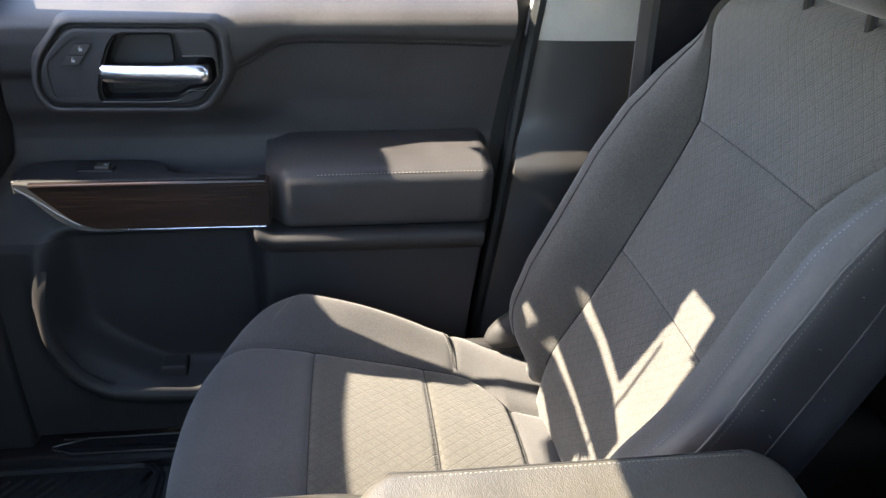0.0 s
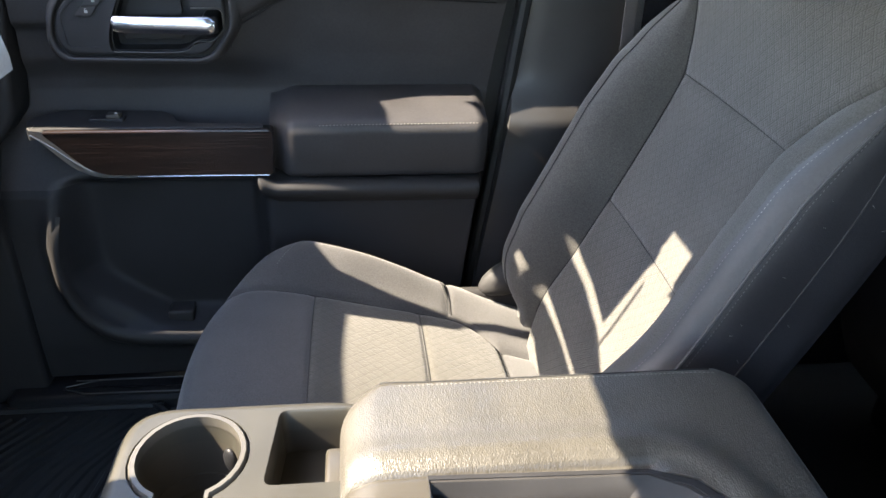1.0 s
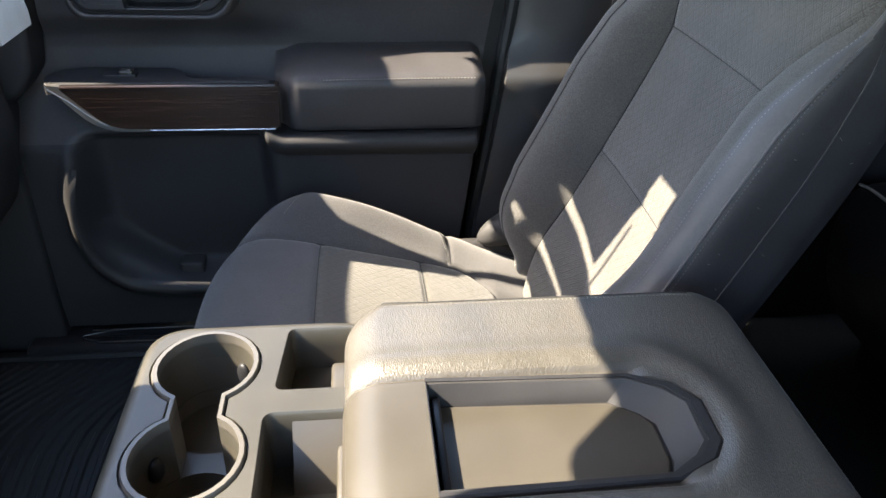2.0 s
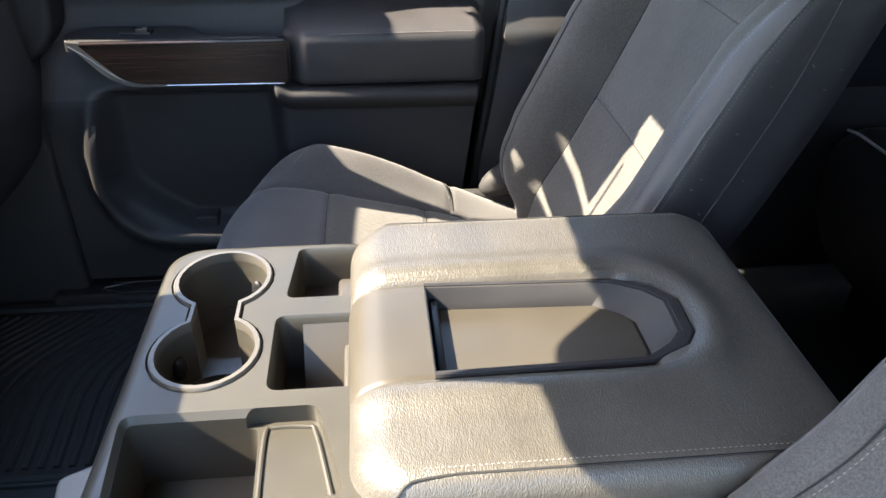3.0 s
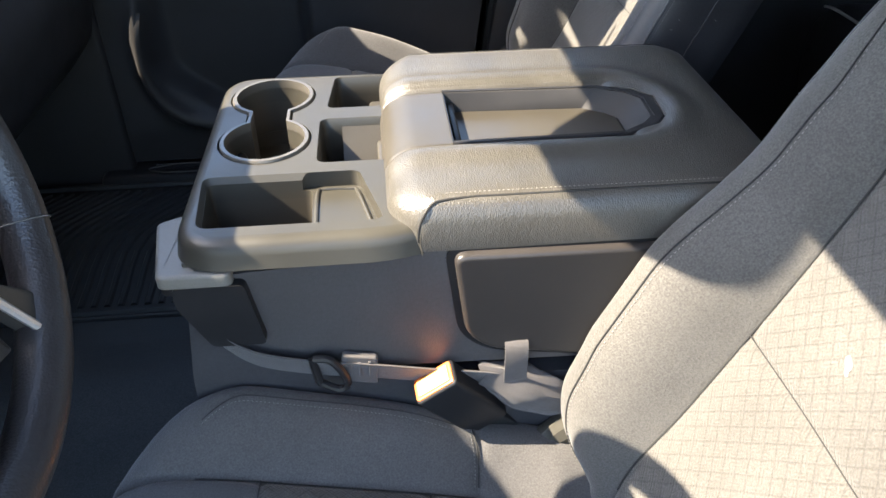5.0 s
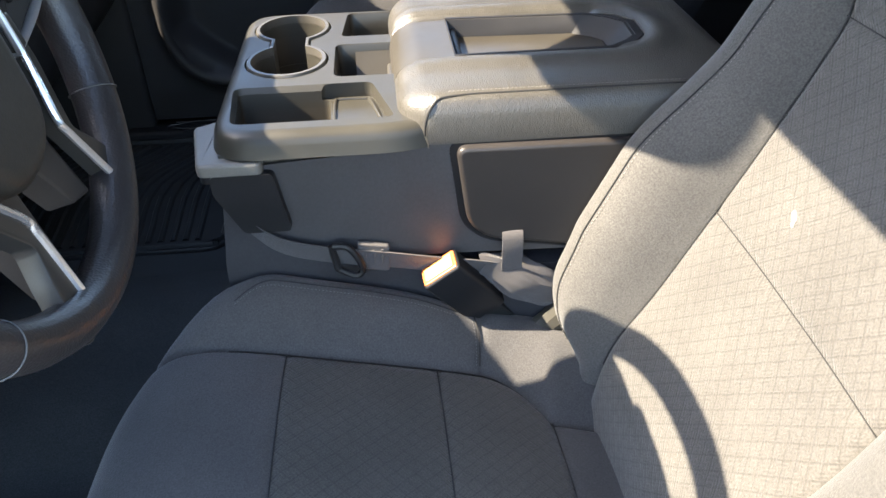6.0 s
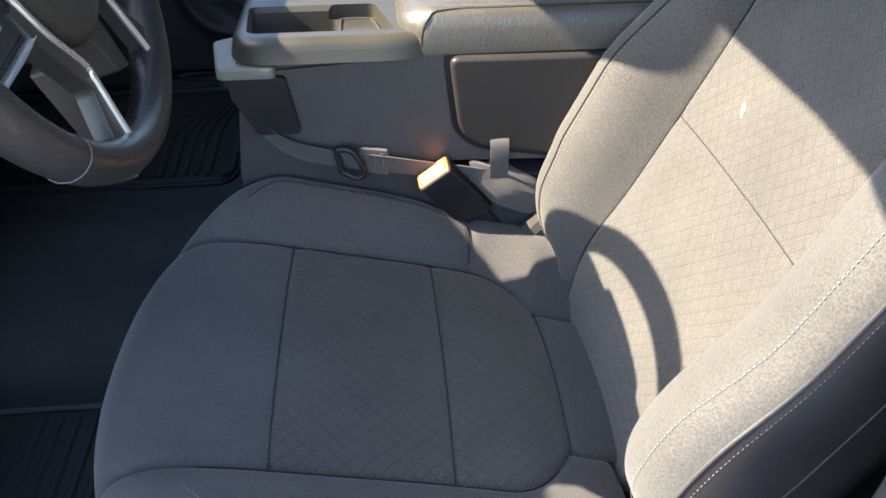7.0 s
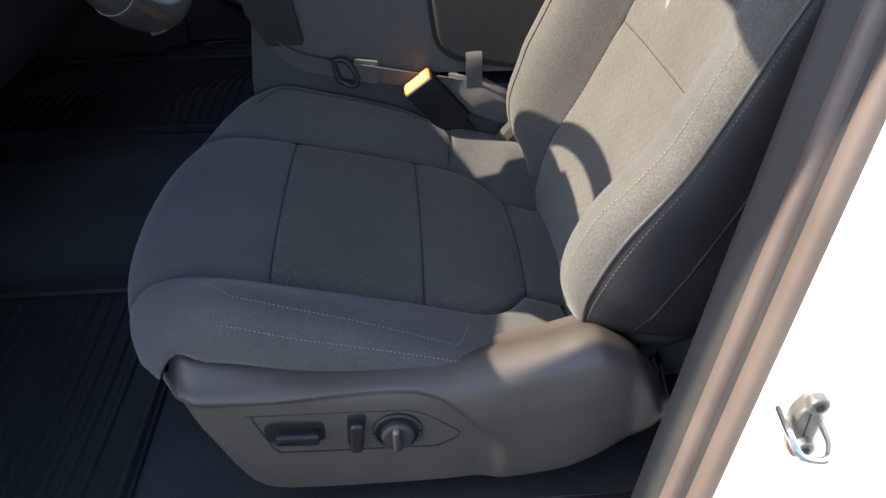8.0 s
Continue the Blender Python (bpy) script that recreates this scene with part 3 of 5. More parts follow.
def front_seat(ox, oy, oz, out, short, label):
    """out: +1 where the door lies towards +y."""
    seat = thing("front_seat", (ox, oy, 0.02), label, "car seat", "front seats")
    # --- cushion ---
    at, end, s_of = seat_surface_cushion(ox, oy, oz, short)
    sA, sB = s_of(0.055), s_of(-0.118)
    sR = s_of(0.184)

    def rows(a, b, n):
        t = np.linspace(0, 1, n)
        return a + (b - a) * (t * t * (3 - 2 * t) * 0.4 + 0.6 * t)

    inner = columns_between(-1, 1, 34)
    inner = np.array(sorted(set(list(inner) + [-0.985, -0.97, 0.97, 0.985])))
    seam_s = (sA, sB, sR)
    for name, a, b, mat in (("cushion_tail", 0.0, sR, FABRIC), ("cushion_insert", sR, sA, INSERT_FLAT), ("cushion_insert", sA, sB, INSERT_FLAT), ("cushion_front", sB, end, FABRIC)):
        st = rows(a, b, 30)
        st = np.array(sorted(set(list(st) + [a + 0.003, a + 0.006, b - 0.003, b - 0.006])))
        part(name, grid(skin(at, st, inner, seam_s, (-1, 1))), mat, seat)
    for sg in (1, -1):
        cols = sg * np.array(sorted(set(list(columns_between(1, 2, 34, False)) + [1.01, 1.02, 1.035])))
        sW = s_of(0.105)
        for name, a, b in (("cushion_wing_rear", 0.0 if sg > 0 else s_of(0.222), sW), ("cushion_wing", sW, end)):
            st = np.array(sorted(set(list(rows(a, b, 40)) + [b - 0.004, a + 0.004])))
            part(name, grid(skin(at, st, cols, (sW,) if sg > 0 else (), (sg,))), FABRIC, seat)
        arc_s = sW + 0.016 - 0.016 * np.cos(np.linspace(0, 1.5, 14))
        if sg > 0:
            part("seam_line", tubed(line_on(at, arc_s, sg * np.linspace(1.04, 1.48, 14), 0.0002), 0.0008, 6, 30), SEAM, seat)
            stitches("stitching", line_on(at, arc_s + 0.004, sg * np.linspace(1.04, 1.48, 14), 0.0004), (0, 0, 1), seat, 0.004, 0.0005, THREAD_DARK)
            k = np.linspace(0, 1, 40)
            run = s_of(0.075) + (s_of(-0.20) - s_of(0.075)) * k
            cc = 1.36 - 0.10 * np.clip((k - 0.84) / 0.16, 0, 1) ** 2
            if sg != out:
                stitches("stitching", line_on(at, run, sg * cc, 0.0004), (0, 0, 1), seat, 0.0042, 0.0005, THREAD_DARK)
                part("seam_line", tubed(line_on(at, run, sg * (cc + 0.03), 0.0001), 0.0007, 6, 60), SEAM, seat)
        # stitched lines on the wing
        if sg == out:
            k = np.linspace(0, 1, 40)
            bend_in = np.clip((k - 0.86) / 0.14, 0, 1) ** 2 + np.clip((0.06 - k) / 0.06, 0, 1) ** 2
            stitches("stitching", line_on(at, s_of(0.10) + (s_of(-0.205) - s_of(0.10)) * k, sg * (1.46 - 0.24 * bend_in), 0.0006), (0, 0.3 * sg, 1), seat, 0.0045, 0.0006)
            stitches("stitching", line_on(at, s_of(0.10) + (s_of(-0.20) - s_of(0.10)) * k, sg * np.full(40, 1.69), 0.0006), (0, sg, 0.3), seat, 0.0045, 0.0005)
    # --- backrest ---
    bat, bend, t_of = seat_surface_back(ox, oy, oz)
    t1, t2 = t_of(0.505), t_of(0.70)
    for name, a, b, mat in (("backrest_insert", 0.0, t1, INSERT_STEEP), ("backrest_insert", t1, t2, INSERT_STEEP), ("backrest_upper", t2, bend, INSERT_STEEP)):
        st = np.array(sorted(set(list(rows(a, b, 30)) + [a + 0.003, a + 0.006, b - 0.003, b - 0.006])))
        part(name, grid(skin(bat, st, inner, (t1, t2), (-1, 1), 0.15)), mat, seat)
    for sg in (1, -1):
        st = np.array(sorted(set(list(rows(t_of(0.265), bend, 110)) + list(np.linspace(t_of(0.265), t_of(0.36), 18)))))
        CREST, WELT = (1.37, 1.52) if sg < 0 else (1.33, 1.50)
        for name, lo, hi, mat, extra in (("backrest_wing", 1.0, CREST, FABRIC_BOLSTER, [1.01, 1.02, 1.035]), ("wing_facing", CREST, WELT, FABRIC_BOLSTER if sg == out or sg > 0 else VINYL, []), ("backrest_side", WELT, 2.0, VINYL_DARK, [1.74, 1.76, 1.77, 1.79, 1.80, 1.82])):
            cols = sg * np.array(sorted(set(list(columns_between(lo, hi, 22, False)) + extra)))
            part(name, grid(skin(bat, st, cols, (), (sg,), 0.11, (sg * CREST, sg * WELT, sg * 1.78))), mat, seat)
        tt = np.linspace(t_of(0.30), t_of(0.80), 110)
        if sg < 0:
            stitches("stitching", line_on(bat, tt, np.full(110, sg * (CREST + 0.03)), 0.0006), (-1, 0.3 * sg, 0.3), seat, 0.0048, 0.0006)
        else:
            part("seam_line", tubed(line_on(bat, tt, np.full(110, sg * CREST), -0.0010), 0.0009, 6, 160), SEAM, seat)
            if oy < 0:
                stitches("stitching", line_on(bat, tt, np.full(110, sg * (CREST - 0.02)), 0.0003), (-1, 0, 0.4), seat, 0.0048, 0.00045)
        part("welt", tubed(line_on(bat, tt, np.full(110, sg * WELT), -0.0012), 0.0020, 8, 160), VINYL, seat)
        part("side_seam", tubed(line_on(bat, tt, np.full(110, sg * 1.78), -0.0008), 0.0012, 8, 160), VINYL_DARK, seat)
        if sg < 0:
            stitches("stitching", line_on(bat, tt, np.full(110, sg * (WELT + 0.04)), 0.0004), (-0.6, sg, 0), seat, 0.0048, 0.0005, THREAD_DARK)
        part("seam_line", tubed(line_on(bat, np.linspace(t_of(0.30), t_of(0.80), 110), np.full(110, sg * 1.0), -0.0050), 0.0011, 6, 160), SEAM, seat)
        part("seam_line", tubed(line_on(at, np.linspace(s_of(0.165), s_of(-0.19), 50), np.full(50, sg * 1.0), -0.0050), 0.0009, 6, 160), SEAM, seat)
    for tt in (t1, t2):
        part("seam_line", tubed(line_on(bat, np.full(30, tt), np.linspace(-1, 1, 30), -0.0031), 0.0006, 6, 40), SEAM, seat)
    for ss in (sA, sB, sR):
        part("seam_line", tubed(line_on(at, np.full(30, ss), np.linspace(-1, 1, 30), -0.0030), 0.0007, 6, 40), SEAM, seat)
    part("cushion_core", prismed([(ox - 0.20, oz + 0.26), (ox - 0.19, oz + 0.31), (ox - 0.10, oz + 0.30), (ox + 0.05, oz + 0.262), (ox + 0.19, oz + 0.215), (ox + 0.19, oz + 0.19), (ox - 0.18, oz + 0.19)], oy - 0.225, oy + 0.225, "y"), FABRIC, seat)
    part("backrest_foot", boxed((ox + 0.262, oy - 0.225, oz + 0.19), (ox + 0.42, oy + 0.225, oz + 0.335), 0.03, 5), FABRIC, seat)
    # hard shell behind, closing the back
    shell = []
    for s in np.linspace(0, bend, 40):
        a, b = bat(s, -2)[0], bat(s, 2)[0]
        row = []
        for q in np.linspace(0, 1, 15):
            p = a + (b - a) * q
            p[0] += 0.030 * math.sin(math.pi * q) ** 0.5 if 0 < q < 1 else 0
            row.append(p)
        shell.append(row)
    part("back_shell", grid(shell), TRIM_DARK, seat, "charcoal hard back shell")
    # --- base ---
    lo, hi = oy - 0.235, oy + 0.235
    part("seat_frame", boxed((ox - 0.20, lo, oz + 0.12), (ox + 0.28, hi, oz + 0.20), 0.02), TRIM_BLACK, seat, "black seat frame")
    for sg in (1, -1):
        part("seat_rail", boxed((ox - 0.15, oy + sg * 0.2 - 0.02, 0.02), (ox + 0.30, oy + sg * 0.2 + 0.02, oz + 0.13), 0.008), TRIM_BLACK, seat, "black steel seat rail")
    return seat, at, s_of, bat, t_of


DRIVER = (0.0, -0.438, 0.0)
PASSENGER = (0.088, 0.490, 0.055)
driver_seat, d_at, d_s, d_bat, d_t = front_seat(*DRIVER, -1, 0.0, "dark grey cloth driver seat with diamond-quilted centre, partly in sun")
passenger_seat, p_at, p_s, p_bat, p_t = front_seat(*PASSENGER, 1, 0.008, "dark grey cloth passenger seat with stitched side wings, sun patches")

# headrest of the passenger seat and light scuffs on its side
hx, hy, hz = PASSENGER
rest = part("headrest", boxed((hx + 0.45, hy - 0.13, hz + 0.878), (hx + 0.53, hy + 0.13, hz + 1.05), 0.04, 5), FABRIC, passenger_seat, "grey cloth headrest")
for dy in (-0.06, 0.06):
    part("headrest_post", tubed([(hx + 0.49, hy + dy, hz + 0.82), (hx + 0.485, hy + dy, hz + 0.96)], 0.006, 8, 6), TRIM_BLACK, rest)
rng = random.Random(4)
for k in range(10):
    s0, c0 = p_t(rng.uniform(0.50, 0.72)), -rng.uniform(1.62, 1.96)
    part("scuff_mark", tubed(line_on(p_bat, [s0, s0 + rng.uniform(-0.003, 0.003)], [c0, c0 + rng.uniform(-0.02, 0.02)], 0.0), 0.0003, 4, 3), THREAD, passenger_seat)

# a pale rubbed spot on the driver's backrest
rows = []
for q in np.linspace(-1, 1, 13):
    half = 0.034 * math.sqrt(max(0.0, 1 - q * q)) * (0.75 + 0.25 * math.sin(4 * q)) + 0.0006
    rows.append(line_on(d_bat, [d_t(0.555 + 0.0062 * q)] * 5, [0.375 + 0.03 * q + half * f for f in (-1, -0.5, 0, 0.5, 1)], 0.0006))
part("rubbed_spot", grid(rows), THREAD, driver_seat, "pale rubbed spot in the cloth")


# ---- centre seat with its folded-down console ----
console = thing("centre_console", (0.05, 0, 0.02), "grey fold-down centre console with cup holders and padded lid", "console")
DECK = 0.570
outline = round_poly([(-0.172, -0.195), (0.03, -0.195), (0.085, -0.176), (0.085, 0.176), (0.03, 0.195), (-0.172, 0.195)], [0.05, 0.03, 0.004, 0.004, 0.03, 0.05], 8)
body = prismed(outline, 0.543, DECK, "z", 0.014, 4, 0.003)
tub = boxed((-0.166, -0.183, 0.455), (0.06, 0.183, 0.5435))


def eight(rx, ry, neck):
    """Two round wells joined by a neck."""
    pts = []
    c1, c2, x0 = 0.124, 0.008, -0.104
    a0 = math.asin(min(0.99, neck / rx))
    for k in range(25):
        a = a0 + (2 * math.pi - 2 * a0) * k / 24
        pts.append((x0 + math.sin(a) * -rx, c1 - ry * math.cos(a)))
    for k in range(25):
        a = a0 + (2 * math.pi - 2 * a0) * k / 24
        pts.append((x0 + math.sin(a) * rx, c2 + ry * math.cos(a)))
    return pts


RING_OUT, RING_IN = eight(0.0520, 0.0555, 0.027), eight(0.0445, 0.0480, 0.0205)
cut_ring = prismed(RING_OUT, 0.562, 0.62)
cut_cup = prismed(RING_IN, 0.502, 0.62)
wells = [prismed([(-0.104 + 0.0435 * math.cos(a), yc + 0.0465 * math.sin(a)) for a in np.linspace(0, 2 * math.pi, 33)[:-1]], 0.482, 0.51) for yc in (0.124, 0.008)]
T1 = round_poly([(-0.038, 0.085), (0.040, 0.085), (0.040, 0.178), (-0.030, 0.178)], 0.010)
T2 = round_poly([(-0.045, -0.050), (0.045, -0.050), (0.045, 0.056), (-0.045, 0.056)], 0.012)
T3 = round_poly([(-0.152, -0.165), (-0.041, -0.165), (-0.044, -0.070), (-0.160, -0.070)], 0.014)
T3B = round_poly([(-0.06, -0.166), (0.024, -0.166), (0.000, -0.070), (-0.06, -0.070)], 0.010)
TRAY3 = round_poly([(-0.152, -0.166), (0.024, -0.166), (0.000, -0.070), (-0.160, -0.070)], 0.013)


def eased_rim(plan):
    """A cutter that breaks the upper edge of a tray."""
    return prismed([tuple(p) for p in offset(plan, 0.0042)], 0.5635, 0.5765, "z", 0, 3, -0.0084)


def offset(plan, d):
    out, n = [], len(plan)
    turn = 1 if sum(plan[i - 1][0] * plan[i][1] - plan[i][0] * plan[i - 1][1] for i in range(n)) > 0 else -1
    for i in range(n):
        t = (Vector(plan[i]) - Vector(plan[i - 1])).normalized() + (Vector(plan[(i + 1) % n]) - Vector(plan[i])).normalized()
        t.normalize()
        out.append(Vector(plan[i]) + Vector((t.y, -t.x)) * d * turn)
    return out


deep = [cut_cup, *wells, prismed(T1, 0.520, 0.62, "z", 0, 3, -0.003), prismed(T2, 0.505, 0.62, "z", 0, 3, -0.004), prismed(T3, 0.500, 0.62, "z", 0, 3, -0.009), prismed(T3B, 0.552, 0.62)]
tub = carve(tub, [c.copy() for c in deep])
body = carve(body, [cut_ring, *deep, eased_rim(T1), eased_rim(T2), eased_rim(TRAY3)])
part("deck", body, TRIM, console, "grey plastic deck with cup holders and trays", True, 32)
part("tray_tub", tub, PANEL, console, "", True, 32)
part("tray_shelf", boxed((0.012, 0.088, 0.50), (0.0385, 0.150, 0.548), 0.005), PANEL, console)
part("tray_shelf", boxed((0.020, -0.047, 0.50), (0.0435, 0.030, 0.553), 0.004), PANEL, console)
part("tray_ramp", prismed([(0.018, 0.505), (0.0535, 0.505), (0.0535, 0.560)], -0.020, 0.043, "x"), PANEL, console)
for yc, a in ((0.124, 0.9), (0.008, 2.5)):
    bm = bmesh.new()
    bmesh.ops.create_uvsphere(bm, u_segments=14, v_segments=8, radius=1.0, matrix=Matrix.LocRotScale((-0.104 + 0.043 * math.cos(a), yc + 0.046 * math.sin(a), 0.528), Euler((0, 0, a)), (0.005, 0.009, 0.014)))
    part("cup_grip", bm, TRIM_BLACK, console, "black rubber cup grip")


def ring_of(o, i, z0, z1):
    """A raised ring between an outer and an inner outline."""
    rows = [[(p[0], p[1], z) for p in src] for src, z in ((o, z0), (o, z1 - 0.002), ([(a[0] * 0.75 + b[0] * 0.25, a[1] * 0.75 + b[1] * 0.25) for a, b in zip(o, i)], z1), (i, z1), (i, z1 - 0.012))]
    return grid(rows, False, True)


part("tray_lip", tubed([(-0.0425, -0.160, 0.5525), (-0.0435, -0.085, 0.5525), (-0.036, -0.0765, 0.5525), (-0.010, -0.0775, 0.5525), (-0.002, -0.086, 0.5525), (0.014, -0.160, 0.5525)], 0.0022, 8, 60), TRIM, console)
part("cup_ring", ring_of(eight(0.0500, 0.0535, 0.025), RING_IN, 0.562, 0.5725), RING, console, "grey ring round the cup wells")
# padded lid


LID_LINE = [(0.028, 0.548), (0.026, 0.565), (0.032, 0.582), (0.048, 0.594), (0.075, 0.598), (0.20, 0.599), (0.33, 0.598), (0.405, 0.594), (0.425, 0.582), (0.431, 0.56), (0.428, 0.54)]
SIDE = [(0.0, 0.0), (0.30, 0.0), (0.70, 0.0), (0.88, -0.001), (0.945, -0.004), (0.978, -0.010), (0.992, -0.017), (1.0, -0.026), (1.003, -0.04), (0.998, -0.054)]
lid_line = smooth_line(LID_LINE, 90)
side = smooth_line(SIDE, 34)
PANEL_Y = -0.008


def lid_at(x, z, w, dz, sg):
    """A point of the lid's skin: (x, z) on its long profile, (w, dz) on its cross profile."""
    y = sg * w * 0.190
    corner_r = 0.034 * max(0.0, (w - 0.76) / 0.24) ** 2.8
    corner_f = 0.030 * max(0.0, (w - 0.75) / 0.25) ** 2.2
    xx = 0.028 + corner_f + (x - 0.028) * (0.403 - corner_r - corner_f) / 0.403
    zz = max(0.540, min(z, 0.599 + dz) if z > 0.57 else z + dz * 0.2)
    # the pads swell beside the hard middle panel
    d = abs(y - PANEL_Y) - 0.071
    tip = (math.hypot(max(0.0, x - 0.275) / 0.061, (y - PANEL_Y) / 0.071) - 1) * 0.064
    if zz > 0.575:
        zz += 0.0060 * math.exp(-((max(d, tip) - 0.020) / 0.018) ** 2) * ease(max(d, tip), 0.0, 0.01) * ease(-x, -0.41, -0.37) - 0.0065 * ease(-d, -0.002, 0.004) * ease(-x, -0.30, -0.28)
    return xx, y, zz


rows = []
for x, z in lid_line:
    row = []
    for sg in (-1, 1):
        ws = list(side) + [(0.30 + 0.012 * k, 0.0) for k in range(16)]
        ws = sorted(ws, key=lambda p: (p[0] if p[1] > -0.02 else 1.2 - p[1]))
        for w, dz in (ws[::-1] if sg < 0 else ws[1:]):
            row.append(lid_at(x, z, w, dz, sg))
    rows.append(row)
bm = grid(rows)
bmesh.ops.contextual_create(bm, geom=[e for e in bm.edges if e.is_boundary])
bmesh.ops.triangulate(bm, faces=[f for f in bm.faces if len(f.verts) > 4])
P0, P1 = PANEL_Y - 0.068, PANEL_Y + 0.068
TIP = [(0.285, P0 + 0.004), (0.322, P0 + 0.022), (0.334, P0 + 0.040), (0.336, P1 - 0.046), (0.318, P1 - 0.022), (0.280, P1 - 0.007)]
lid_body = carve(bm, [prismed([(0.09, P0 + 0.004)] + TIP + [(0.09, P1 - 0.004)], 0.566, 0.65)])
lid = part("lid", lid_body, LID_VINYL, console, "padded grey vinyl armrest lid", True, 40)
# hard panel between the pads, running from the front edge to the tray
panel = []
for x, z in lid_line:
    if x < 0.101 and (z > 0.556):
        panel.append([(x - 0.0012 if x < 0.04 else x, y, min(z, 0.5985) - 0.0028 - 0.0025 * ease(abs(y - PANEL_Y), 0.066, 0.070)) for y in np.linspace(P0 - 0.002, P1 + 0.002, 36)])
part("lid_strip", grid(panel), PANEL, lid, "smooth grey plastic strip")
RIM = [(0.098, P0)] + TIP + [(0.098, P1)]
RIM_IN = [(0.099, P0 + 0.008), (0.281, P0 + 0.011), (0.3065, P0 + 0.028), (0.3185, P0 + 0.043), (0.3205, P1 - 0.048), (0.3055, P1 - 0.030), (0.277, P1 - 0.014), (0.099, P1 - 0.008)]
FLOOR_IN = [(0.100, P0 + 0.011), (0.277, P0 + 0.014), (0.291, P0 + 0.026), (0.297, P0 + 0.041), (0.297, P1 - 0.050), (0.286, P1 - 0.036), (0.262, P1 - 0.020), (0.100, P1 - 0.014)]
bm = grid([[(x, y, z) for x, y in ring] for ring, z in ((RIM, 0.560), (RIM, 0.5945), ([(a[0] * 0.8 + b[0] * 0.2, a[1] * 0.8 + b[1] * 0.2) for a, b in zip(RIM, RIM_IN)], 0.597), (RIM_IN, 0.5965), ([(a[0] * 0.9 + b[0] * 0.1, a[1] * 0.9 + b[1] * 0.1) for a, b in zip(RIM_IN, FLOOR_IN)], 0.5945), (FLOOR_IN, 0.5745))], False, True)
bm.faces.new([bm.verts.new((x, y, 0.5745)) for x, y in FLOOR_IN])
part("lid_tray", bm, TRIM_DARK, lid, "recessed charcoal tray with a pointed rear end", True, 30)
part("tray_rim", ring_of([(x * 1.0008, y) for x, y in RIM], [(a[0] * 0.25 + b[0] * 0.75, a[1] * 0.25 + b[1] * 0.75) for a, b in zip(RIM, RIM_IN)], 0.590, 0.5978), DOOR_LOW, lid, "dark rim of the tray", True, 30)
bm = prismed([tuple(p) for p in offset(FLOOR_IN, -0.0035)], 0.572, 0.5768, "z", 0.0012, 2)
part("tray_mat", bm, PANEL, lid, "grey tray floor")
part("latch_slot", boxed((0.0965, P0 + 0.011, 0.573), (0.100, P1 - 0.013, 0.5955), 0.001), TRIM_BLACK, lid)
part("latch", boxed((0.1025, P0 + 0.014, 0.575), (0.110, P1 - 0.016, 0.588), 0.002), TRIM_BLACK, lid, "black release latch")
flat = [(x, z) for x, z in lid_line if z > 0.585 and x < 0.40]
nose = [(x, z) for x, z in lid_line if z <= 0.585 and x < 0.1]
for sg in (-1, 1):
    top = [lid_at(x, z, 0.905, -0.0022, sg) for x, z in flat if x > 0.072]
    line = [lid_at(x, z, 0.935, -0.0033, sg) for x, z in flat if x > 0.075]
    bent = [lid_at(0.058, 0.595, 0.950, -0.0045, sg), lid_at(0.044, 0.591, 0.972, -0.0085, sg)] + [lid_at(x, z, 0.99, -0.016, sg) for x, z in nose[2::2]][::-1]
    stitches("stitching", [(x, y, z + 0.0006) for x, y, z in top[::4]], (0, 0, 1), lid, 0.0044, 0.0006)
    part("lid_seam", tubed([(x, y, z) for x, y, z in line[::-4] + bent], 0.0012, 6, 70), SEAM, lid)

rear = [lid_at(0.419, 0.588, w, 0.0, sg) for sg, ws in ((-1, np.linspace(0.86, 0.0, 14)), (1, np.linspace(0.05, 0.86, 14))) for w in ws]
stitches("stitching", [(x, y, z + 0.001) for x, y, z in rear], (0.6, 0, 1), lid, 0.0044, 0.0006)

# body below the deck
for sg in (-1, 1):
    part("side_panel", prismed(round_poly([(-0.132, 0.435), (-0.10, 0.405), (0.30, 0.395), (0.30, 0.545), (0.07, 0.545), (-0.150, 0.530)], [0.03, 0.03, 0.01, 0.01, 0.01, 0.01]), sg * 0.1845, sg * 0.188, "y"), VINYL, console, "grey vinyl side panel")
for sg in (-1, 1):
    part("side_box", prismed(round_poly([(0.098, 0.446), (0.122, 0.424), (0.34, 0.388), (0.34, 0.541), (0.086, 0.5435)], [0.025, 0.025, 0.012, 0.012, 0.014]), sg * 0.17, sg * 0.1985, "y", 0.005, 4), POCKET, console, "brown-grey side pocket cover")
    part("pocket_gap", prismed(round_poly([(0.091, 0.442), (0.119, 0.417), (0.345, 0.380), (0.345, 0.546), (0.078, 0.547)], [0.025, 0.025, 0.012, 0.004, 0.014]), sg * 0.17, sg * 0.1895, "y"), TRIM_BLACK, console)
part("seat_base", prismed(round_poly([(-0.186, 0.23), (0.36, 0.20), (0.36, 0.365), (0.05, 0.385), (-0.07, 0.408), (-0.125, 0.432), (-0.155, 0.468), (-0.170, 0.49), (-0.182, 0.40)], 0.012), -0.186, 0.186, "y", 0.01, 3), BASE_VINYL, console, "dark grey folded centre seat base")
LEVER_PLAN = round_poly([(-0.206, -0.104), (-0.188, -0.199), (-0.120, -0.199), (-0.120, -0.175), (-0.166, -0.166), (-0.172, -0.086)], 0.008)
lever = part("release_lever", prismed(LEVER_PLAN, 0.527, 0.5405, "z", 0.004), LEVER, console, "pale grey release lever")
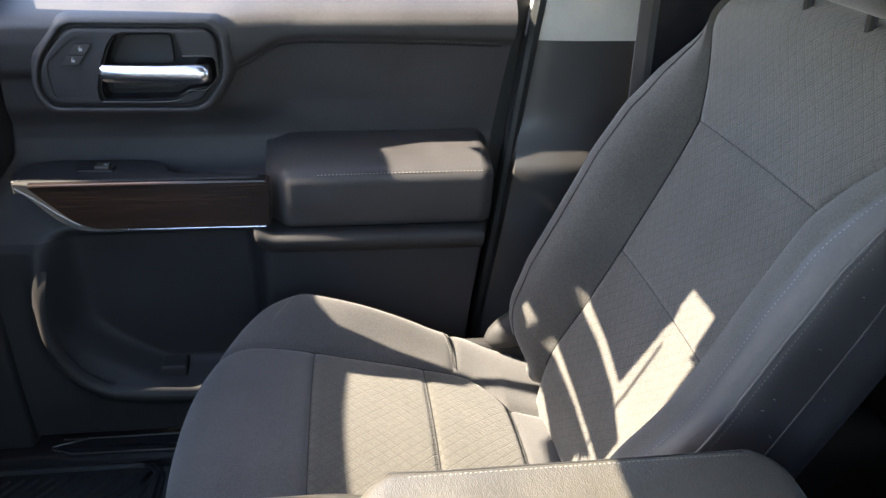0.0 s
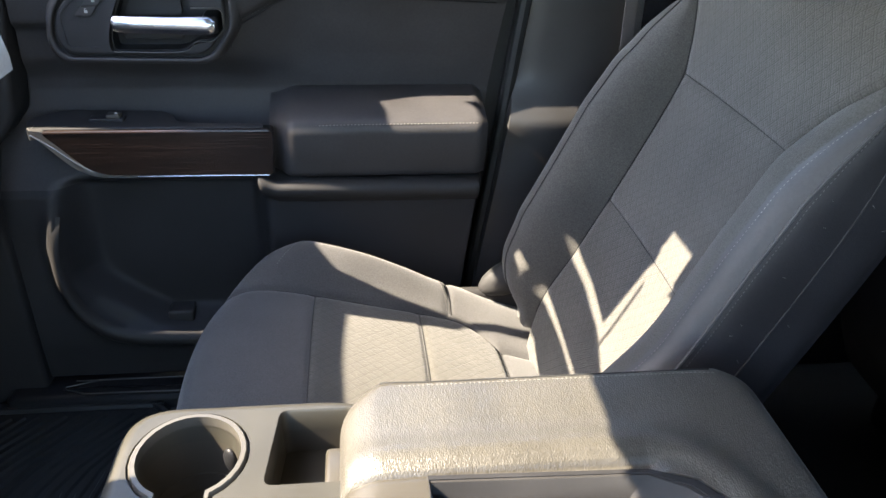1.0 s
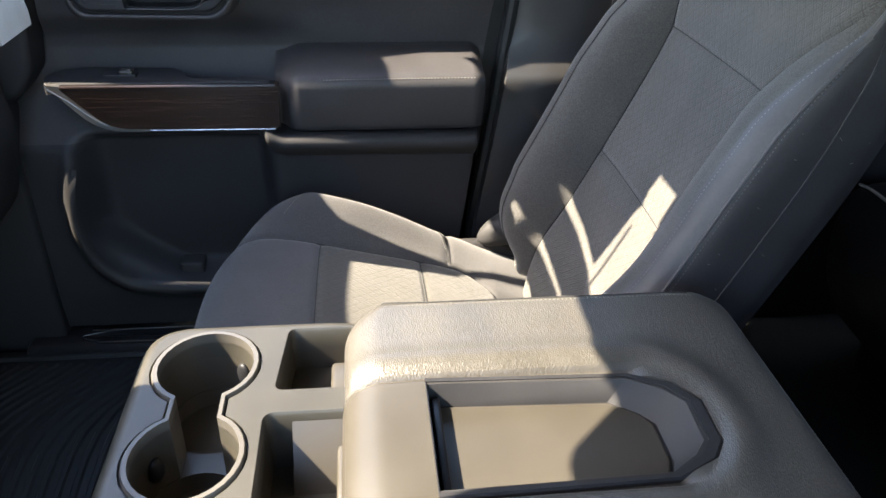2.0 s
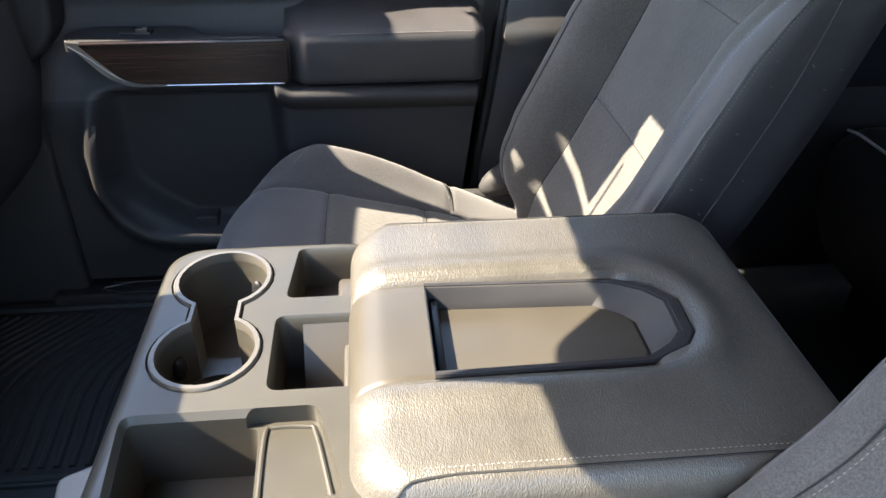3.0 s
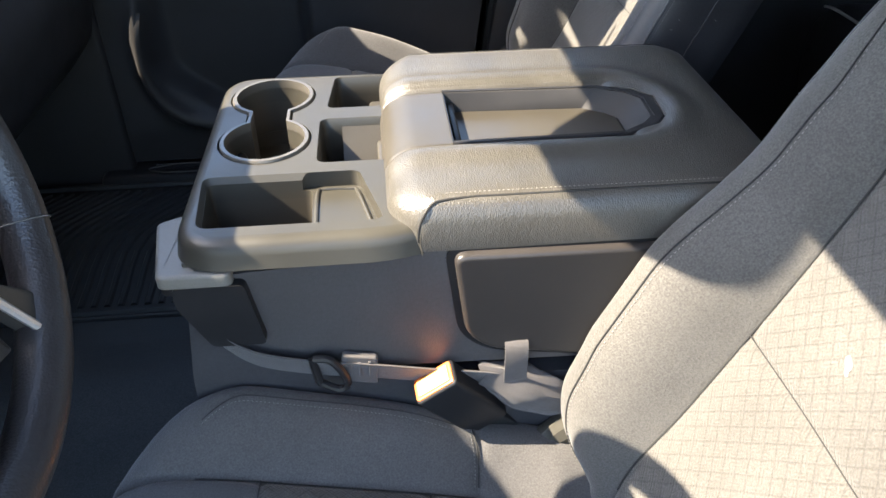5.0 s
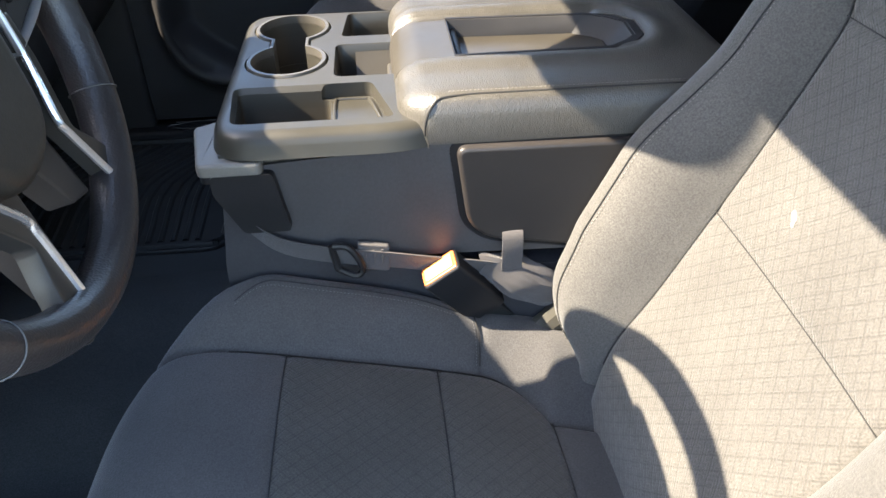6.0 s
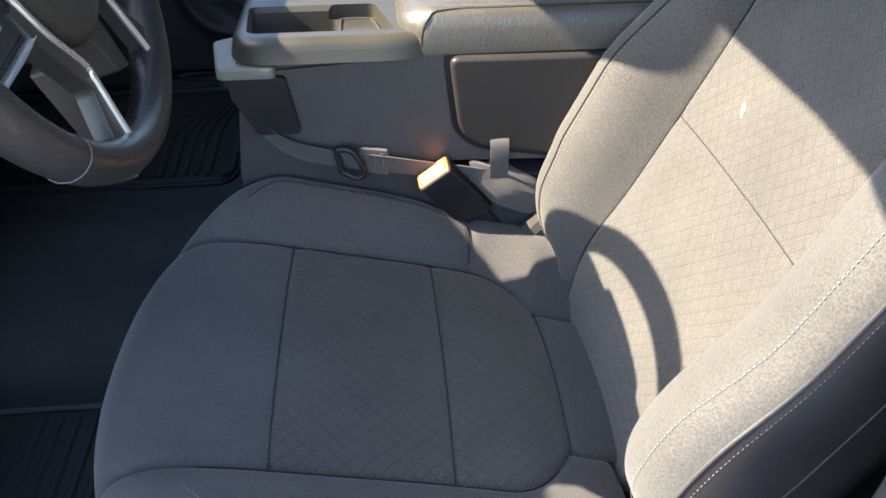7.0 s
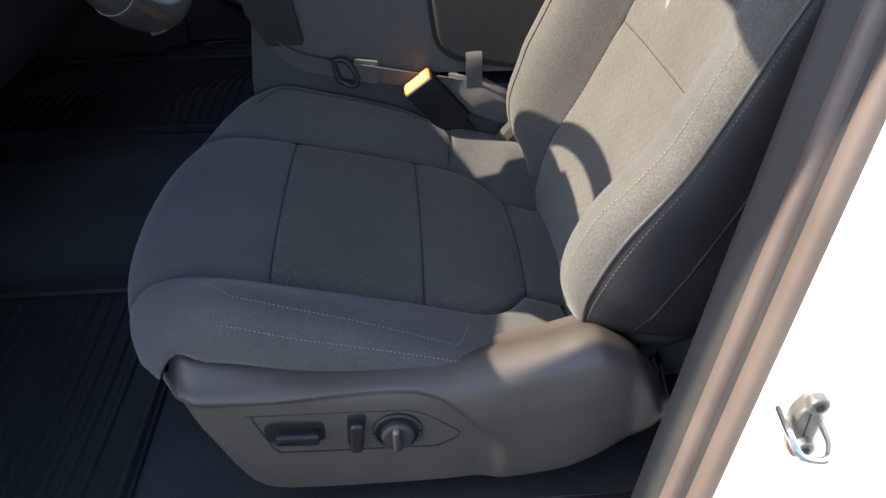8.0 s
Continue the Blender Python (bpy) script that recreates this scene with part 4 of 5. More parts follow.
part("lever_underside", prismed([(x * 0.985 - 0.0015, y * 0.985) for x, y in LEVER_PLAN], 0.517, 0.527), TRIM_BLACK, lever)
part("lever_housing", prismed(round_poly([(-0.176, 0.505), (-0.150, 0.454), (-0.098, 0.454), (-0.110, 0.527), (-0.176, 0.527)], 0.006), -0.13, -0.1995, "y"), TRIM_BLACK, console, "black lever housing")


# ---- passenger door ----
def line_gap(x, z, pts):
    """Distance from a point to a bent line."""
    best = 9.0
    p = Vector((x, z))
    for a, b in zip(pts, pts[1:]):
        a, b = Vector(a), Vector(b)
        t = max(0.0, min(1.0, (p - a).dot(b - a) / (b - a).length_squared))
        best = min(best, (p - a - (b - a) * t).length)
    return best


SWOOSH = [(-0.425, 0.56), (-0.452, 0.47), (-0.460, 0.41), (-0.457, 0.34), (-0.44, 0.29), (-0.415, 0.258), (-0.378, 0.232), (-0.31, 0.223), (-0.20, 0.220), (0.0, 0.222), (0.25, 0.225)]
STITCH = [(-0.44, 0.768), (-0.141, 0.771), (-0.10, 0.792), (-0.057, 0.8155), (0.0, 0.819), (0.15, 0.816), (0.275, 0.811)]


RIM_LINE = [(-0.343, 0.846), (-0.1515, 0.8445), (-0.1395, 0.830), (-0.139, 0.777), (-0.174, 0.7315), (-0.378, 0.734), (-0.3925, 0.757), (-0.3855, 0.797)]


def bezel_rim(k):
    """The surround's outline, grown by k metres about its middle."""
    line = [(-0.265 + (x + 0.265) * (1 + k / 0.126), 0.789 + (z - 0.789) * (1 + k / 0.057)) for x, z in RIM_LINE]
    return round_poly(line, [0.016, 0.010, 0.012, 0.018, 0.022, 0.014, 0.016, 0.022], 8)


def inside_rim(x, z, k):
    """Whether a point of the door lies inside the handle surround grown by k."""
    ring, hit = bezel_rim(k), False
    for (x0, z0), (x1, z1) in zip(ring, ring[1:] + ring[:1]):
        if (z0 > z) != (z1 > z) and x < x0 + (x1 - x0) * (z - z0) / (z1 - z0):
            hit = not hit
    return hit


def door_y(x, z):
    y = float(np.interp(z, [0.12, 0.20, 0.50, 0.53, 0.60, 0.66, 0.72, 0.78, 0.82, 0.845, 0.860, 0.872, 0.881, 0.886, 0.888], [0.812, 0.806, 0.806, 0.83, 0.872, 0.880, 0.872, 0.858, 0.846, 0.844, 0.849, 0.861, 0.878, 0.897, 0.92]))
    # swelling round the handle, with the stitched edge running up behind it
    zs = float(np.interp(x, [p[0] for p in STITCH], [p[1] for p in STITCH]))
    over = ease(z, zs - 0.006, zs + 0.012) * (1 - ease(z, 0.84, 0.88))
    y -= 0.014 * over
    y -= 0.020 * ease(x, -0.02, -0.15) * ease(z, 0.675, 0.725) * (1 - ease(z, 0.85, 0.885))
    # lower pocket: the swoosh stands proud, the hollow above and inside it goes back
    if z < 0.53:
        inside = ease(x, -0.46 + 0.20 * max(0.0, (0.36 - z) / 0.15) ** 1.5, -0.40 + 0.20 * max(0.0, (0.36 - z) / 0.15) ** 1.5) * ease(z, 0.225, 0.262) * (1 - ease(x, -0.135, -0.10))
        y += 0.045 * inside * (1 - ease(z, 0.50, 0.53))
        d = line_gap(x, z, SWOOSH)
        y -= 0.022 * math.exp(-(d / 0.020) ** 2) * (1 - ease(z, 0.40, 0.56))
        # rear half: flat panel under a soft ledge
        if x > -0.135:
            y -= 0.010 * ease(x, -0.135, -0.10) * math.exp(-((z - 0.508) / 0.012) ** 2)
    return y


door = thing("passenger_door", (0.0, 0.82, 0.14), "charcoal passenger door panel with wood trim and chrome handle", "car door")
xs = np.linspace(-0.47, 0.278, 151)
zs_ = np.concatenate([np.linspace(0.13, 0.86, 147), [0.866, 0.872, 0.877, 0.881, 0.884, 0.886, 0.888]])
rows = []
for z in zs_:
    row = []
    for x in xs:
        # the front edge leans back with height, the rear edge leans a little too
        k = (x + 0.47) / 0.748
        x0 = float(np.interp(z, [0.13, 0.35, 0.50, 0.634, 0.85, 0.90], [-0.62, -0.62, -0.60, -0.476, -0.446, -0.44]))
        x1 = float(np.interp(z, [0.13, 0.325, 0.524, 0.81, 0.90], [0.215, 0.232, 0.256, 0.292, 0.300]))
        xx = x0 + (x1 - x0) * k
        row.append((xx, door_y(xx, z), z))
    rows.append(row)
bm = grid(rows)
for e in [e for e in bm.edges if e.is_boundary]:
    a, b = e.verts
    if max(a.co.y, b.co.y) < 0.925 and not (a.co.z > 0.887 and b.co.z > 0.887):
        c, d = bm.verts.new((a.co.x, 0.925, a.co.z)), bm.verts.new((b.co.x, 0.925, b.co.z))
        bm.faces.new((a, b, d, c))
# the skin is open behind the handle
hole = []
for f in bm.faces:
    c = f.calc_center_median()
    if -0.42 < c.x < -0.10 and 0.70 < c.z < 0.87 and inside_rim(c.x, c.z, 0.0095):
        hole.append(f)
bmesh.ops.delete(bm, geom=hole, context="FACES")
low = [f for f in bm.faces if f.calc_center_median().z < 0.512]
lower = bm.copy()
bmesh.ops.delete(lower, geom=[f for f in lower.faces if f.calc_center_median().z >= 0.512], context="FACES")
bmesh.ops.delete(bm, geom=low, context="FACES")
part("door_skin", bm, DOOR_SKIN, door, "", True, 50)
part("door_lower", lower, DOOR_LOW, door, "black plastic lower door panel", True, 50)
rows = []
sw = smooth_line([(-0.450, 0.47), (-0.460, 0.41), (-0.457, 0.345), (-0.44, 0.293), (-0.415, 0.260), (-0.378, 0.236), (-0.31, 0.226), (-0.20, 0.224), (0.0, 0.226)], 60)
for i, (x, z) in enumerate(sw):
    d = Vector(sw[min(i + 1, 59)] - sw[max(i - 1, 0)]).normalized()
    s = Vector((-d.y, d.x))
    w = 0.009 + 0.008 * ease(i, 6, 22) - 0.006 * ease(i, 28, 44)
    y0 = door_y(x, z)
    rows.append([(x + s.x * w * q, y0 - 0.010 * (1 - q * q) * ease(i, 0, 14) + 0.001, z + s.y * w * q) for q in np.linspace(-1, 1, 11)])
part("pocket_rim", grid(rows), POCKET_RIM, door, "brown-grey rim of the door pocket", True, 60)
part("door_core", boxed((-0.50, 0.90, 0.13), (0.27, 0.93, 0.885)), TRIM_DARK, door)
stitches("stitching", [(x, door_y(x, z) - 0.001, z) for x, z in STITCH[1:]], (0, -1, 0), door, 0.0055, 0.0008, THREAD_DARK)
part("seam_line", tubed([(x, door_y(x, z - 0.006) - 0.0005, z - 0.006) for x, z in STITCH[1:]], 0.0012, 6, 60), TRIM_BLACK, door)

# armrest pad
rows = []
ARM = smooth_line([(0.888, 0.664), (0.86, 0.662), (0.815, 0.652), (0.783, 0.6425), (0.770, 0.636), (0.7645, 0.626), (0.7645, 0.615), (0.770, 0.58), (0.779, 0.553), (0.786, 0.540), (0.80, 0.534), (0.83, 0.532)], 44)
for q in np.linspace(0, 1, 50):
    x = -0.092 + 0.352 * q
    f = 1 - ease(x, -0.092, -0.045)
    r = ease(x, 0.245, 0.262)
    row = []
    for y, z in ARM:
        yy = y + (0.888 - y) * (0.42 * f ** 2) + 0.012 * r
        zz = z - 0.012 * f * ease(z, 0.60, 0.65) - 0.010 * r * ease(z, 0.62, 0.65)
        row.append((x, yy, zz))
    rows.append(row)
bm = grid(rows)
for side_x in (0, -1):
    ring = [bm.verts.new(p) for p in rows[side_x]]
    bm.faces.new(ring)
arm = part("armrest", bm, DOOR_SKIN, door, "charcoal padded vinyl armrest", True, 45)
stitches("stitching", [(-0.075, 0.809, 0.621), (-0.05, 0.776, 0.628), (0.0, 0.7675, 0.6335), (0.12, 0.7675, 0.6345), (0.245, 0.7685, 0.6345)], (0, -1, 0.6), arm, 0.0055, 0.0008)
rows = []
for x in np.r_[-0.124, -0.1235, -0.122, -0.118, np.linspace(-0.112, 0.250, 60), 0.254, 0.256, 0.257]:
    up, tuck = 0.014 * (1 - ease(x, -0.122, -0.080)), 0.03 * (1 - ease(x, -0.124, -0.110)) + 0.03 * ease(x, 0.250, 0.257)
    rows.append([(x, y + tuck, z + up - 0.010 * x) for y, z in smooth_line([(0.83, 0.534), (0.785, 0.5325), (0.7745, 0.530), (0.7695, 0.524), (0.770, 0.516), (0.776, 0.507), (0.788, 0.496), (0.806, 0.484), (0.83, 0.478)], 26)])
part("armrest_base", grid(rows), TRIM_DARK, door, "charcoal ledge under the armrest", True, 60)
# switch pod ahead of the armrest, over the wood strip
pod = round_poly([(-0.455, 0.786), (-0.10, 0.786), (-0.10, 0.80), (-0.235, 0.81), (-0.255, 0.865), (-0.43, 0.875), (-0.47, 0.83)], [0.004, 0.004, 0.01, 0.02, 0.03, 0.03, 0.02], 6)
part("switch_pod", prismed(pod, 0.608, 0.6265, "z", 0.0025, 3), DOOR_LOW, door)
switch = part("window_switch", prismed(round_poly([(-0.372, 0.815), (-0.318, 0.815), (-0.318, 0.838), (-0.372, 0.838)], 0.004), 0.622, 0.6305, "z", 0.002), TRIM_BLACK, door, "black window switch")
part("switch_key", boxed((-0.345, 0.817, 0.628), (-0.324, 0.836, 0.636), 0.002), TRIM, switch)
part("switch_mark", boxed((-0.333, 0.823, 0.6359), (-0.328, 0.829, 0.6367)), LABEL_WHITE, switch)
# wood strip with its pointed front end and bright edging
WOOD_OUT = [(-0.432, 0.6235), (-0.084, 0.6235), (-0.088, 0.549), (-0.345, 0.552), (-0.372, 0.562)]
wood = round_poly(WOOD_OUT, [0.008, 0.007, 0.007, 0.02, 0.02], 4)
part("wood_trim", prismed(wood, 0.80, 0.7745, "y"), WOOD, door, "glossy dark wood-grain trim strip")
TIP = smooth_line([(-0.447, 0.7735, 0.6215), (-0.418, 0.7735, 0.600), (-0.385, 0.776, 0.570), (-0.352, 0.779, 0.5505), (-0.31, 0.781, 0.5465)], 24)
bm = bmesh.new()
tube(bm, [tuple(p) for p in TIP[14:]] + [(-0.20, 0.782, 0.5455), (-0.095, 0.782, 0.5445)], 0.0012, 8, 60)
part("wood_edge", tubed([(-0.428, 0.7775, 0.6222), (-0.25, 0.7775, 0.6225), (-0.09, 0.7775, 0.6222)], 0.0032, 10, 12), WOOD, door)
part("tip_edging", tubed([tuple(p) for p in TIP[:16]], 0.0016, 8, 40), DARK_STEEL, door, "dull steel edge of the tip")
part("bright_edging", bm, CHROME, door, "thin chrome edging")
part("tip_trim", prismed(round_poly([(-0.452, 0.627), (-0.430, 0.6245), (-0.374, 0.562), (-0.346, 0.5525), (-0.30, 0.5495), (-0.30, 0.546), (-0.362, 0.547), (-0.395, 0.563)], [0.004, 0.002, 0.01, 0.01, 0.001, 0.001, 0.02, 0.02], 3), 0.80, 0.7765, "y"), DARK_STEEL, door, "satin dark tip of the trim strip")
part("wood_end", tubed([(-0.0835, 0.775, 0.622), (-0.0835, 0.776, 0.585), (-0.087, 0.781, 0.549)], 0.0012, 6, 14), TRIM_BLACK, door)

# handle bowl
BY = 0.803
rim_o = bezel_rim(-0.0025)
BOWL = round_poly([(-0.275, 0.836), (-0.198, 0.836), (-0.1915, 0.804), (-0.145, 0.803), (-0.145, 0.774), (-0.162, 0.757), (-0.188, 0.7555), (-0.210, 0.7405), (-0.3105, 0.7405), (-0.312, 0.757), (-0.304, 0.788), (-0.288, 0.822)], [0.010, 0.010, 0.005, 0.010, 0.010, 0.01, 0.01, 0.012, 0.006, 0.006, 0.02, 0.012], 5)
part("bezel_gap", carve(prismed(bezel_rim(0.010), 0.86, BY + 0.0130, "y"), [prismed(BOWL, 0.79, 0.88, "y")]), TRIM_BLACK, door, "", False)
rows = [[(x, BY + dy if k < 0.015 else door_y(x, z) + 0.003, z) for x, z in bezel_rim(k)] for k, dy in ((0.0028, 0.014), (0.0030, 0.006), (0.0040, 0.0030), (0.0058, 0.0022), (0.0085, 0.0034), (0.0120, 0.0060), (0.0185, 0.0))]
part("bezel_lip", grid(rows, False, True), DOOR_SKIN, door, "", True, 70)
plate = prismed(rim_o, 0.86, BY, "y", 0.005, 3)
plate = carve(plate, [prismed(BOWL, 0.79, 0.856, "y", 0, 3, 0.003), prismed(round_poly([(-0.335, 0.832), (-0.302, 0.832), (-0.318, 0.790), (-0.3205, 0.747), (-0.374, 0.747), (-0.377, 0.796)], [0.010, 0.008, 0.02, 0.006, 0.010, 0.012], 5), 0.79, BY + 0.0022, "y")])
bezel = part("handle_bezel", plate, DOOR_LOW, door, "charcoal plastic handle surround", True, 30)
part("bowl_floor", boxed((-0.320, 0.846, 0.736), (-0.142, 0.852, 0.838)), TRIM_BLACK, bezel)
part("bowl_lip", tubed([(-0.309, BY, 0.740), (-0.210, BY, 0.740), (-0.188, BY, 0.755), (-0.163, BY, 0.7565), (-0.1455, BY, 0.773)], 0.0010, 6, 40), TRIM, bezel)
part("bowl_hook", tubed([(-0.190, BY, 0.8045), (-0.175, BY, 0.8045), (-0.150, BY, 0.804), (-0.1445, BY, 0.793), (-0.1445, BY, 0.776)], 0.0013, 6, 40), TRIM, bezel)
part("bowl_pad", prismed(round_poly([(-0.296, 0.787), (-0.210, 0.787), (-0.210, 0.8275), (-0.274, 0.8275)], 0.008), 0.848, 0.838, "y"), TRIM_DARK, bezel)
hrow = []
for q in np.r_[0.0, 0.006, 0.016, 0.03, np.linspace(0.06, 0.90, 26), 0.92, 0.94, 0.955, 0.97, 0.98, 0.99, 0.996, 1.0]:
    x = -0.303 + 0.1465 * q
    w = 0.0128 + 0.0012 * ease(q, 0.5, 0.9)
    e = 1.0
    if q > 0.90:
        e = max(0.30, 1 - ((q - 0.90) / 0.10) ** 3) ** 0.5
    if q < 0.03:
        e = 0.8 + 0.2 * (q / 0.03) ** 0.5
    zc = 0.7825 - 0.0025 * q
    hrow.append([(x, 0.796 - 0.0085 * e * math.cos(a) + 0.003 * (1 - ease(q, 0.0, 0.2)), zc + w * e * math.sin(a)) for a in np.linspace(0, 2 * math.pi, 25)[:-1]])
hd = grid(hrow, False, True)
hd.faces.new([hd.verts.new(p) for p in hrow[0]])
hd.faces.new([hd.verts.new(p) for p in hrow[-1]])
handle = part("door_handle", hd, CHROME, door, "polished chrome pull handle", True, 60)
part("handle_root", boxed((-0.178, 0.80, 0.766), (-0.153, 0.85, 0.793), 0.006), TRIM_BLACK, handle)
part("handle_back", boxed((-0.292, 0.806, 0.758), (-0.205, 0.816, 0.772), 0.004), TRIM_DARK, handle)
for rim in ([(-0.343, 0.8088), (-0.3205, 0.8088), (-0.3105, 0.8226), (-0.333, 0.8226)], [(-0.356, 0.7935), (-0.333, 0.7935), (-0.3225, 0.8068), (-0.3455, 0.8068)]):
    well = [(-0.333 + (x + 0.333) * 1.14, 0.808 + (z - 0.808) * 1.14) for x, z in rim]
    key = part("lock_button", prismed(round_poly(rim, 0.003, 4), BY + 0.006, BY - 0.0012, "y"), TRIM_DARK, bezel, "charcoal lock button")
    part("button_gap", prismed(round_poly(well, 0.003, 4), BY + 0.006, BY + 0.0014, "y"), TRIM_BLACK, key)
    cx, cz = sum(p[0] for p in rim) / 4 + 0.001, sum(p[1] for p in rim) / 4
    part("lock_mark", boxed((cx - 0.0022, BY - 0.0016, cz - 0.0026), (cx + 0.0022, BY - 0.001, cz + 0.0012)), LABEL_WHITE, key)
    part("lock_mark", tubed([(cx - 0.0014, BY - 0.0014, cz + 0.001), (cx - 0.001, BY - 0.0014, cz + 0.0034), (cx + 0.001, BY - 0.0014, cz + 0.0034)], 0.0004, 4, 8), LABEL_WHITE, key)
# pocket fittings
part("pocket_tab", boxed((-0.303, 0.815, 0.230), (-0.258, 0.86, 0.262), 0.005), TRIM_DARK, door)

# ---- door post with its belt ----
rows = []
for z in np.linspace(0.05, 0.815, 40):
    lean = float(np.interp(z, [0.05, 0.325, 0.524, 0.81], [0.235, 0.255, 0.285, 0.318]))
    bulge = 0.018 * math.exp(-((z - 0.63) / 0.035) ** 2)
    shelf = 0.022 * (1 - ease(z, 0.60, 0.635))
    rows.append([(lean + dx, 0.862 - dy - (bulge + shelf) * (0.2 if dx < 0.01 else 1.0), z) for dx, dy in ((0.0, -0.06), (0.0, -0.02), (0.004, -0.006), (0.012, 0.0), (0.05, 0.006), (0.12, 0.006), (0.20, 0.0), (0.25, -0.02))])
part_post = grid(rows)
setting("pillar_passenger", part_post, PILLAR, "charcoal lower door pillar trim", "pillar")
rows = []
for z in np.linspace(0.812, 1.2, 20):
    lean = 0.322 + (z - 0.81) * 0.12
    rows.append([(lean + dx, 0.858 - dy - 0.10 * (z - 0.812) * 0.6, z) for dx, dy in ((0.0, -0.06), (0.0, -0.02), (0.006, -0.004), (0.02, 0.0), (0.08, 0.006), (0.17, 0.006), (0.19, -0.01))])
setting("pillar_upper", grid(rows), GREY_LIGHT, "light grey upper pillar trim", "pillar")
setting("pillar_seal", tubed([(0.238, 0.855, 0.10), (0.262, 0.86, 0.325), (0.290, 0.862, 0.524), (0.325, 0.86, 0.81), (0.345, 0.855, 0.95)], 0.010, 8, 30), RUBBER, "black rubber door seal", "seal")
belt = thing("seat_belt", (0.50, 0.82, 0.70), "grey seat belt webbing hanging at the door pillar", "seat belt")
rows = []
for q in np.linspace(0, 1, 14):
    p = Vector((0.486, 0.79, 0.66)).lerp(Vector((0.478, 0.785, 1.16)), q)
    rows.append([(p.x - 0.018, p.y, p.z), (p.x, p.y - 0.003, p.z), (p.x + 0.014, p.y + 0.006, p.z), (p.x + 0.014, p.y + 0.008, p.z), (p.x, p.y - 0.001, p.z), (p.x - 0.018, p.y + 0.002, p.z)])
part("webbing", grid(rows, False, True), WEBBING, belt)

# ---- steering wheel ----
WHEEL_C, WHEEL_TILT = Vector((-0.250, -0.460, 0.762)), radians(16.4)
wu, wv = Vector((-math.sin(WHEEL_TILT), 0, math.cos(WHEEL_TILT))), Vector((0, 1, 0))
wn = Vector((math.cos(WHEEL_TILT), 0, math.sin(WHEEL_TILT)))
wheel = thing("steering_wheel", tuple(WHEEL_C), "black leather steering wheel with satin silver spokes", "steering wheel")


TURN = radians(-11)
ru, rv = wu * math.cos(TURN) + wv * math.sin(TURN), wv * math.cos(TURN) - wu * math.sin(TURN)


def on_wheel(u, v, n=0.0):
    return WHEEL_C + ru * u + rv * v + wn * n


def rim_point(a, r=0.177):
    return WHEEL_C + (wu * math.cos(a) + wv * math.sin(a)) * r


rows = []
for a in np.linspace(0, 2 * math.pi, 97)[:-1]:
    out = (wu * math.cos(a) + wv * math.sin(a))
    rows.append([tuple(rim_point(a) + out * 0.0165 * math.cos(b) + wn * 0.0185 * math.sin(b)) for b in np.linspace(0, 2 * math.pi, 15)[:-1]])
rim = part("rim", grid(rows, True, True), leather("wheel_leather", (0.026, 0.0225, 0.0225), 0.36, 500.0, 0.0004, 0.5), wheel, "black leather rim")
for a in (0.9, 2.11, 3.89, 5.1):
    out = (wu * math.cos(a) + wv * math.sin(a))
    part("rim_seam", tubed([tuple(rim_point(a) + out * 0.0172 * math.cos(b) + wn * 0.0192 * math.sin(b)) for b in np.linspace(0, 2 * math.pi, 15)[:-1]], 0.0006, 5, 30, closed=True), THREAD_DARK, rim)
hub_out = round_poly([(-0.082, -0.044), (-0.030, -0.066), (0.058, -0.085), (0.070, 0.0), (0.058, 0.085), (-0.030, 0.066), (-0.082, 0.044), (-0.094, 0.0)], 0.025, 6)
bm = bmesh.new()
prism(bm, hub_out, -0.045, 0.012, "z", 0.014, 4)
hub_m = Matrix(((ru.x, rv.x, wn.x, WHEEL_C.x), (ru.y, rv.y, wn.y, WHEEL_C.y), (ru.z, rv.z, wn.z, WHEEL_C.z), (0, 0, 0, 1)))
bm.transform(hub_m)
part("hub", bm, HUB, wheel, "dark padded hub")
part("hub_badge", (lambda b: (prism(b, round_poly([(-0.012, -0.035), (0.012, -0.035), (0.012, 0.035), (-0.012, 0.035)], 0.004), 0.010, 0.0145, "z", 0.001), b.transform(hub_m), b)[2])(bmesh.new()), SATIN, wheel)


def spoke(name, u0, v0, u1, v1, w0, w1, mat, strip):
    """A flat spoke from the hub to the rim with a satin strip along one edge."""
    d = Vector((u1 - u0, v1 - v0)).normalized()
    s = Vector((-d.y, d.x))
    o = [(u0 + s.x * w0, v0 + s.y * w0), (u1 + s.x * w1, v1 + s.y * w1), (u1 - s.x * w1, v1 - s.y * w1), (u0 - s.x * w0, v0 - s.y * w0)]
    bm = bmesh.new()
    prism(bm, round_poly(o, 0.006, 3), -0.022, 0.002, "z", 0.005, 3)
    bm.transform(hub_m)
    sp = part(name, bm, mat, wheel)
    for sg in (1, -1):
        a, b = on_wheel(u0 + sg * s.x * w0, v0 + sg * s.y * w0, 0.001), on_wheel(u1 + sg * s.x * w1, v1 + sg * s.y * w1, 0.001)
        part("spoke_trim", tubed([tuple(a), tuple((a + b) / 2 + wn * 0.003), tuple(b)], strip, 8, 14, flat=0.35), SATIN, sp, "satin silver spoke trim")
    return sp


right = spoke("spoke", 0.0, 0.075, -0.008, 0.170, 0.044, 0.030, TRIM_DARK, 0.0045)
left = spoke("spoke", 0.0, -0.075, -0.008, -0.170, 0.044, 0.030, TRIM_DARK, 0.0045)


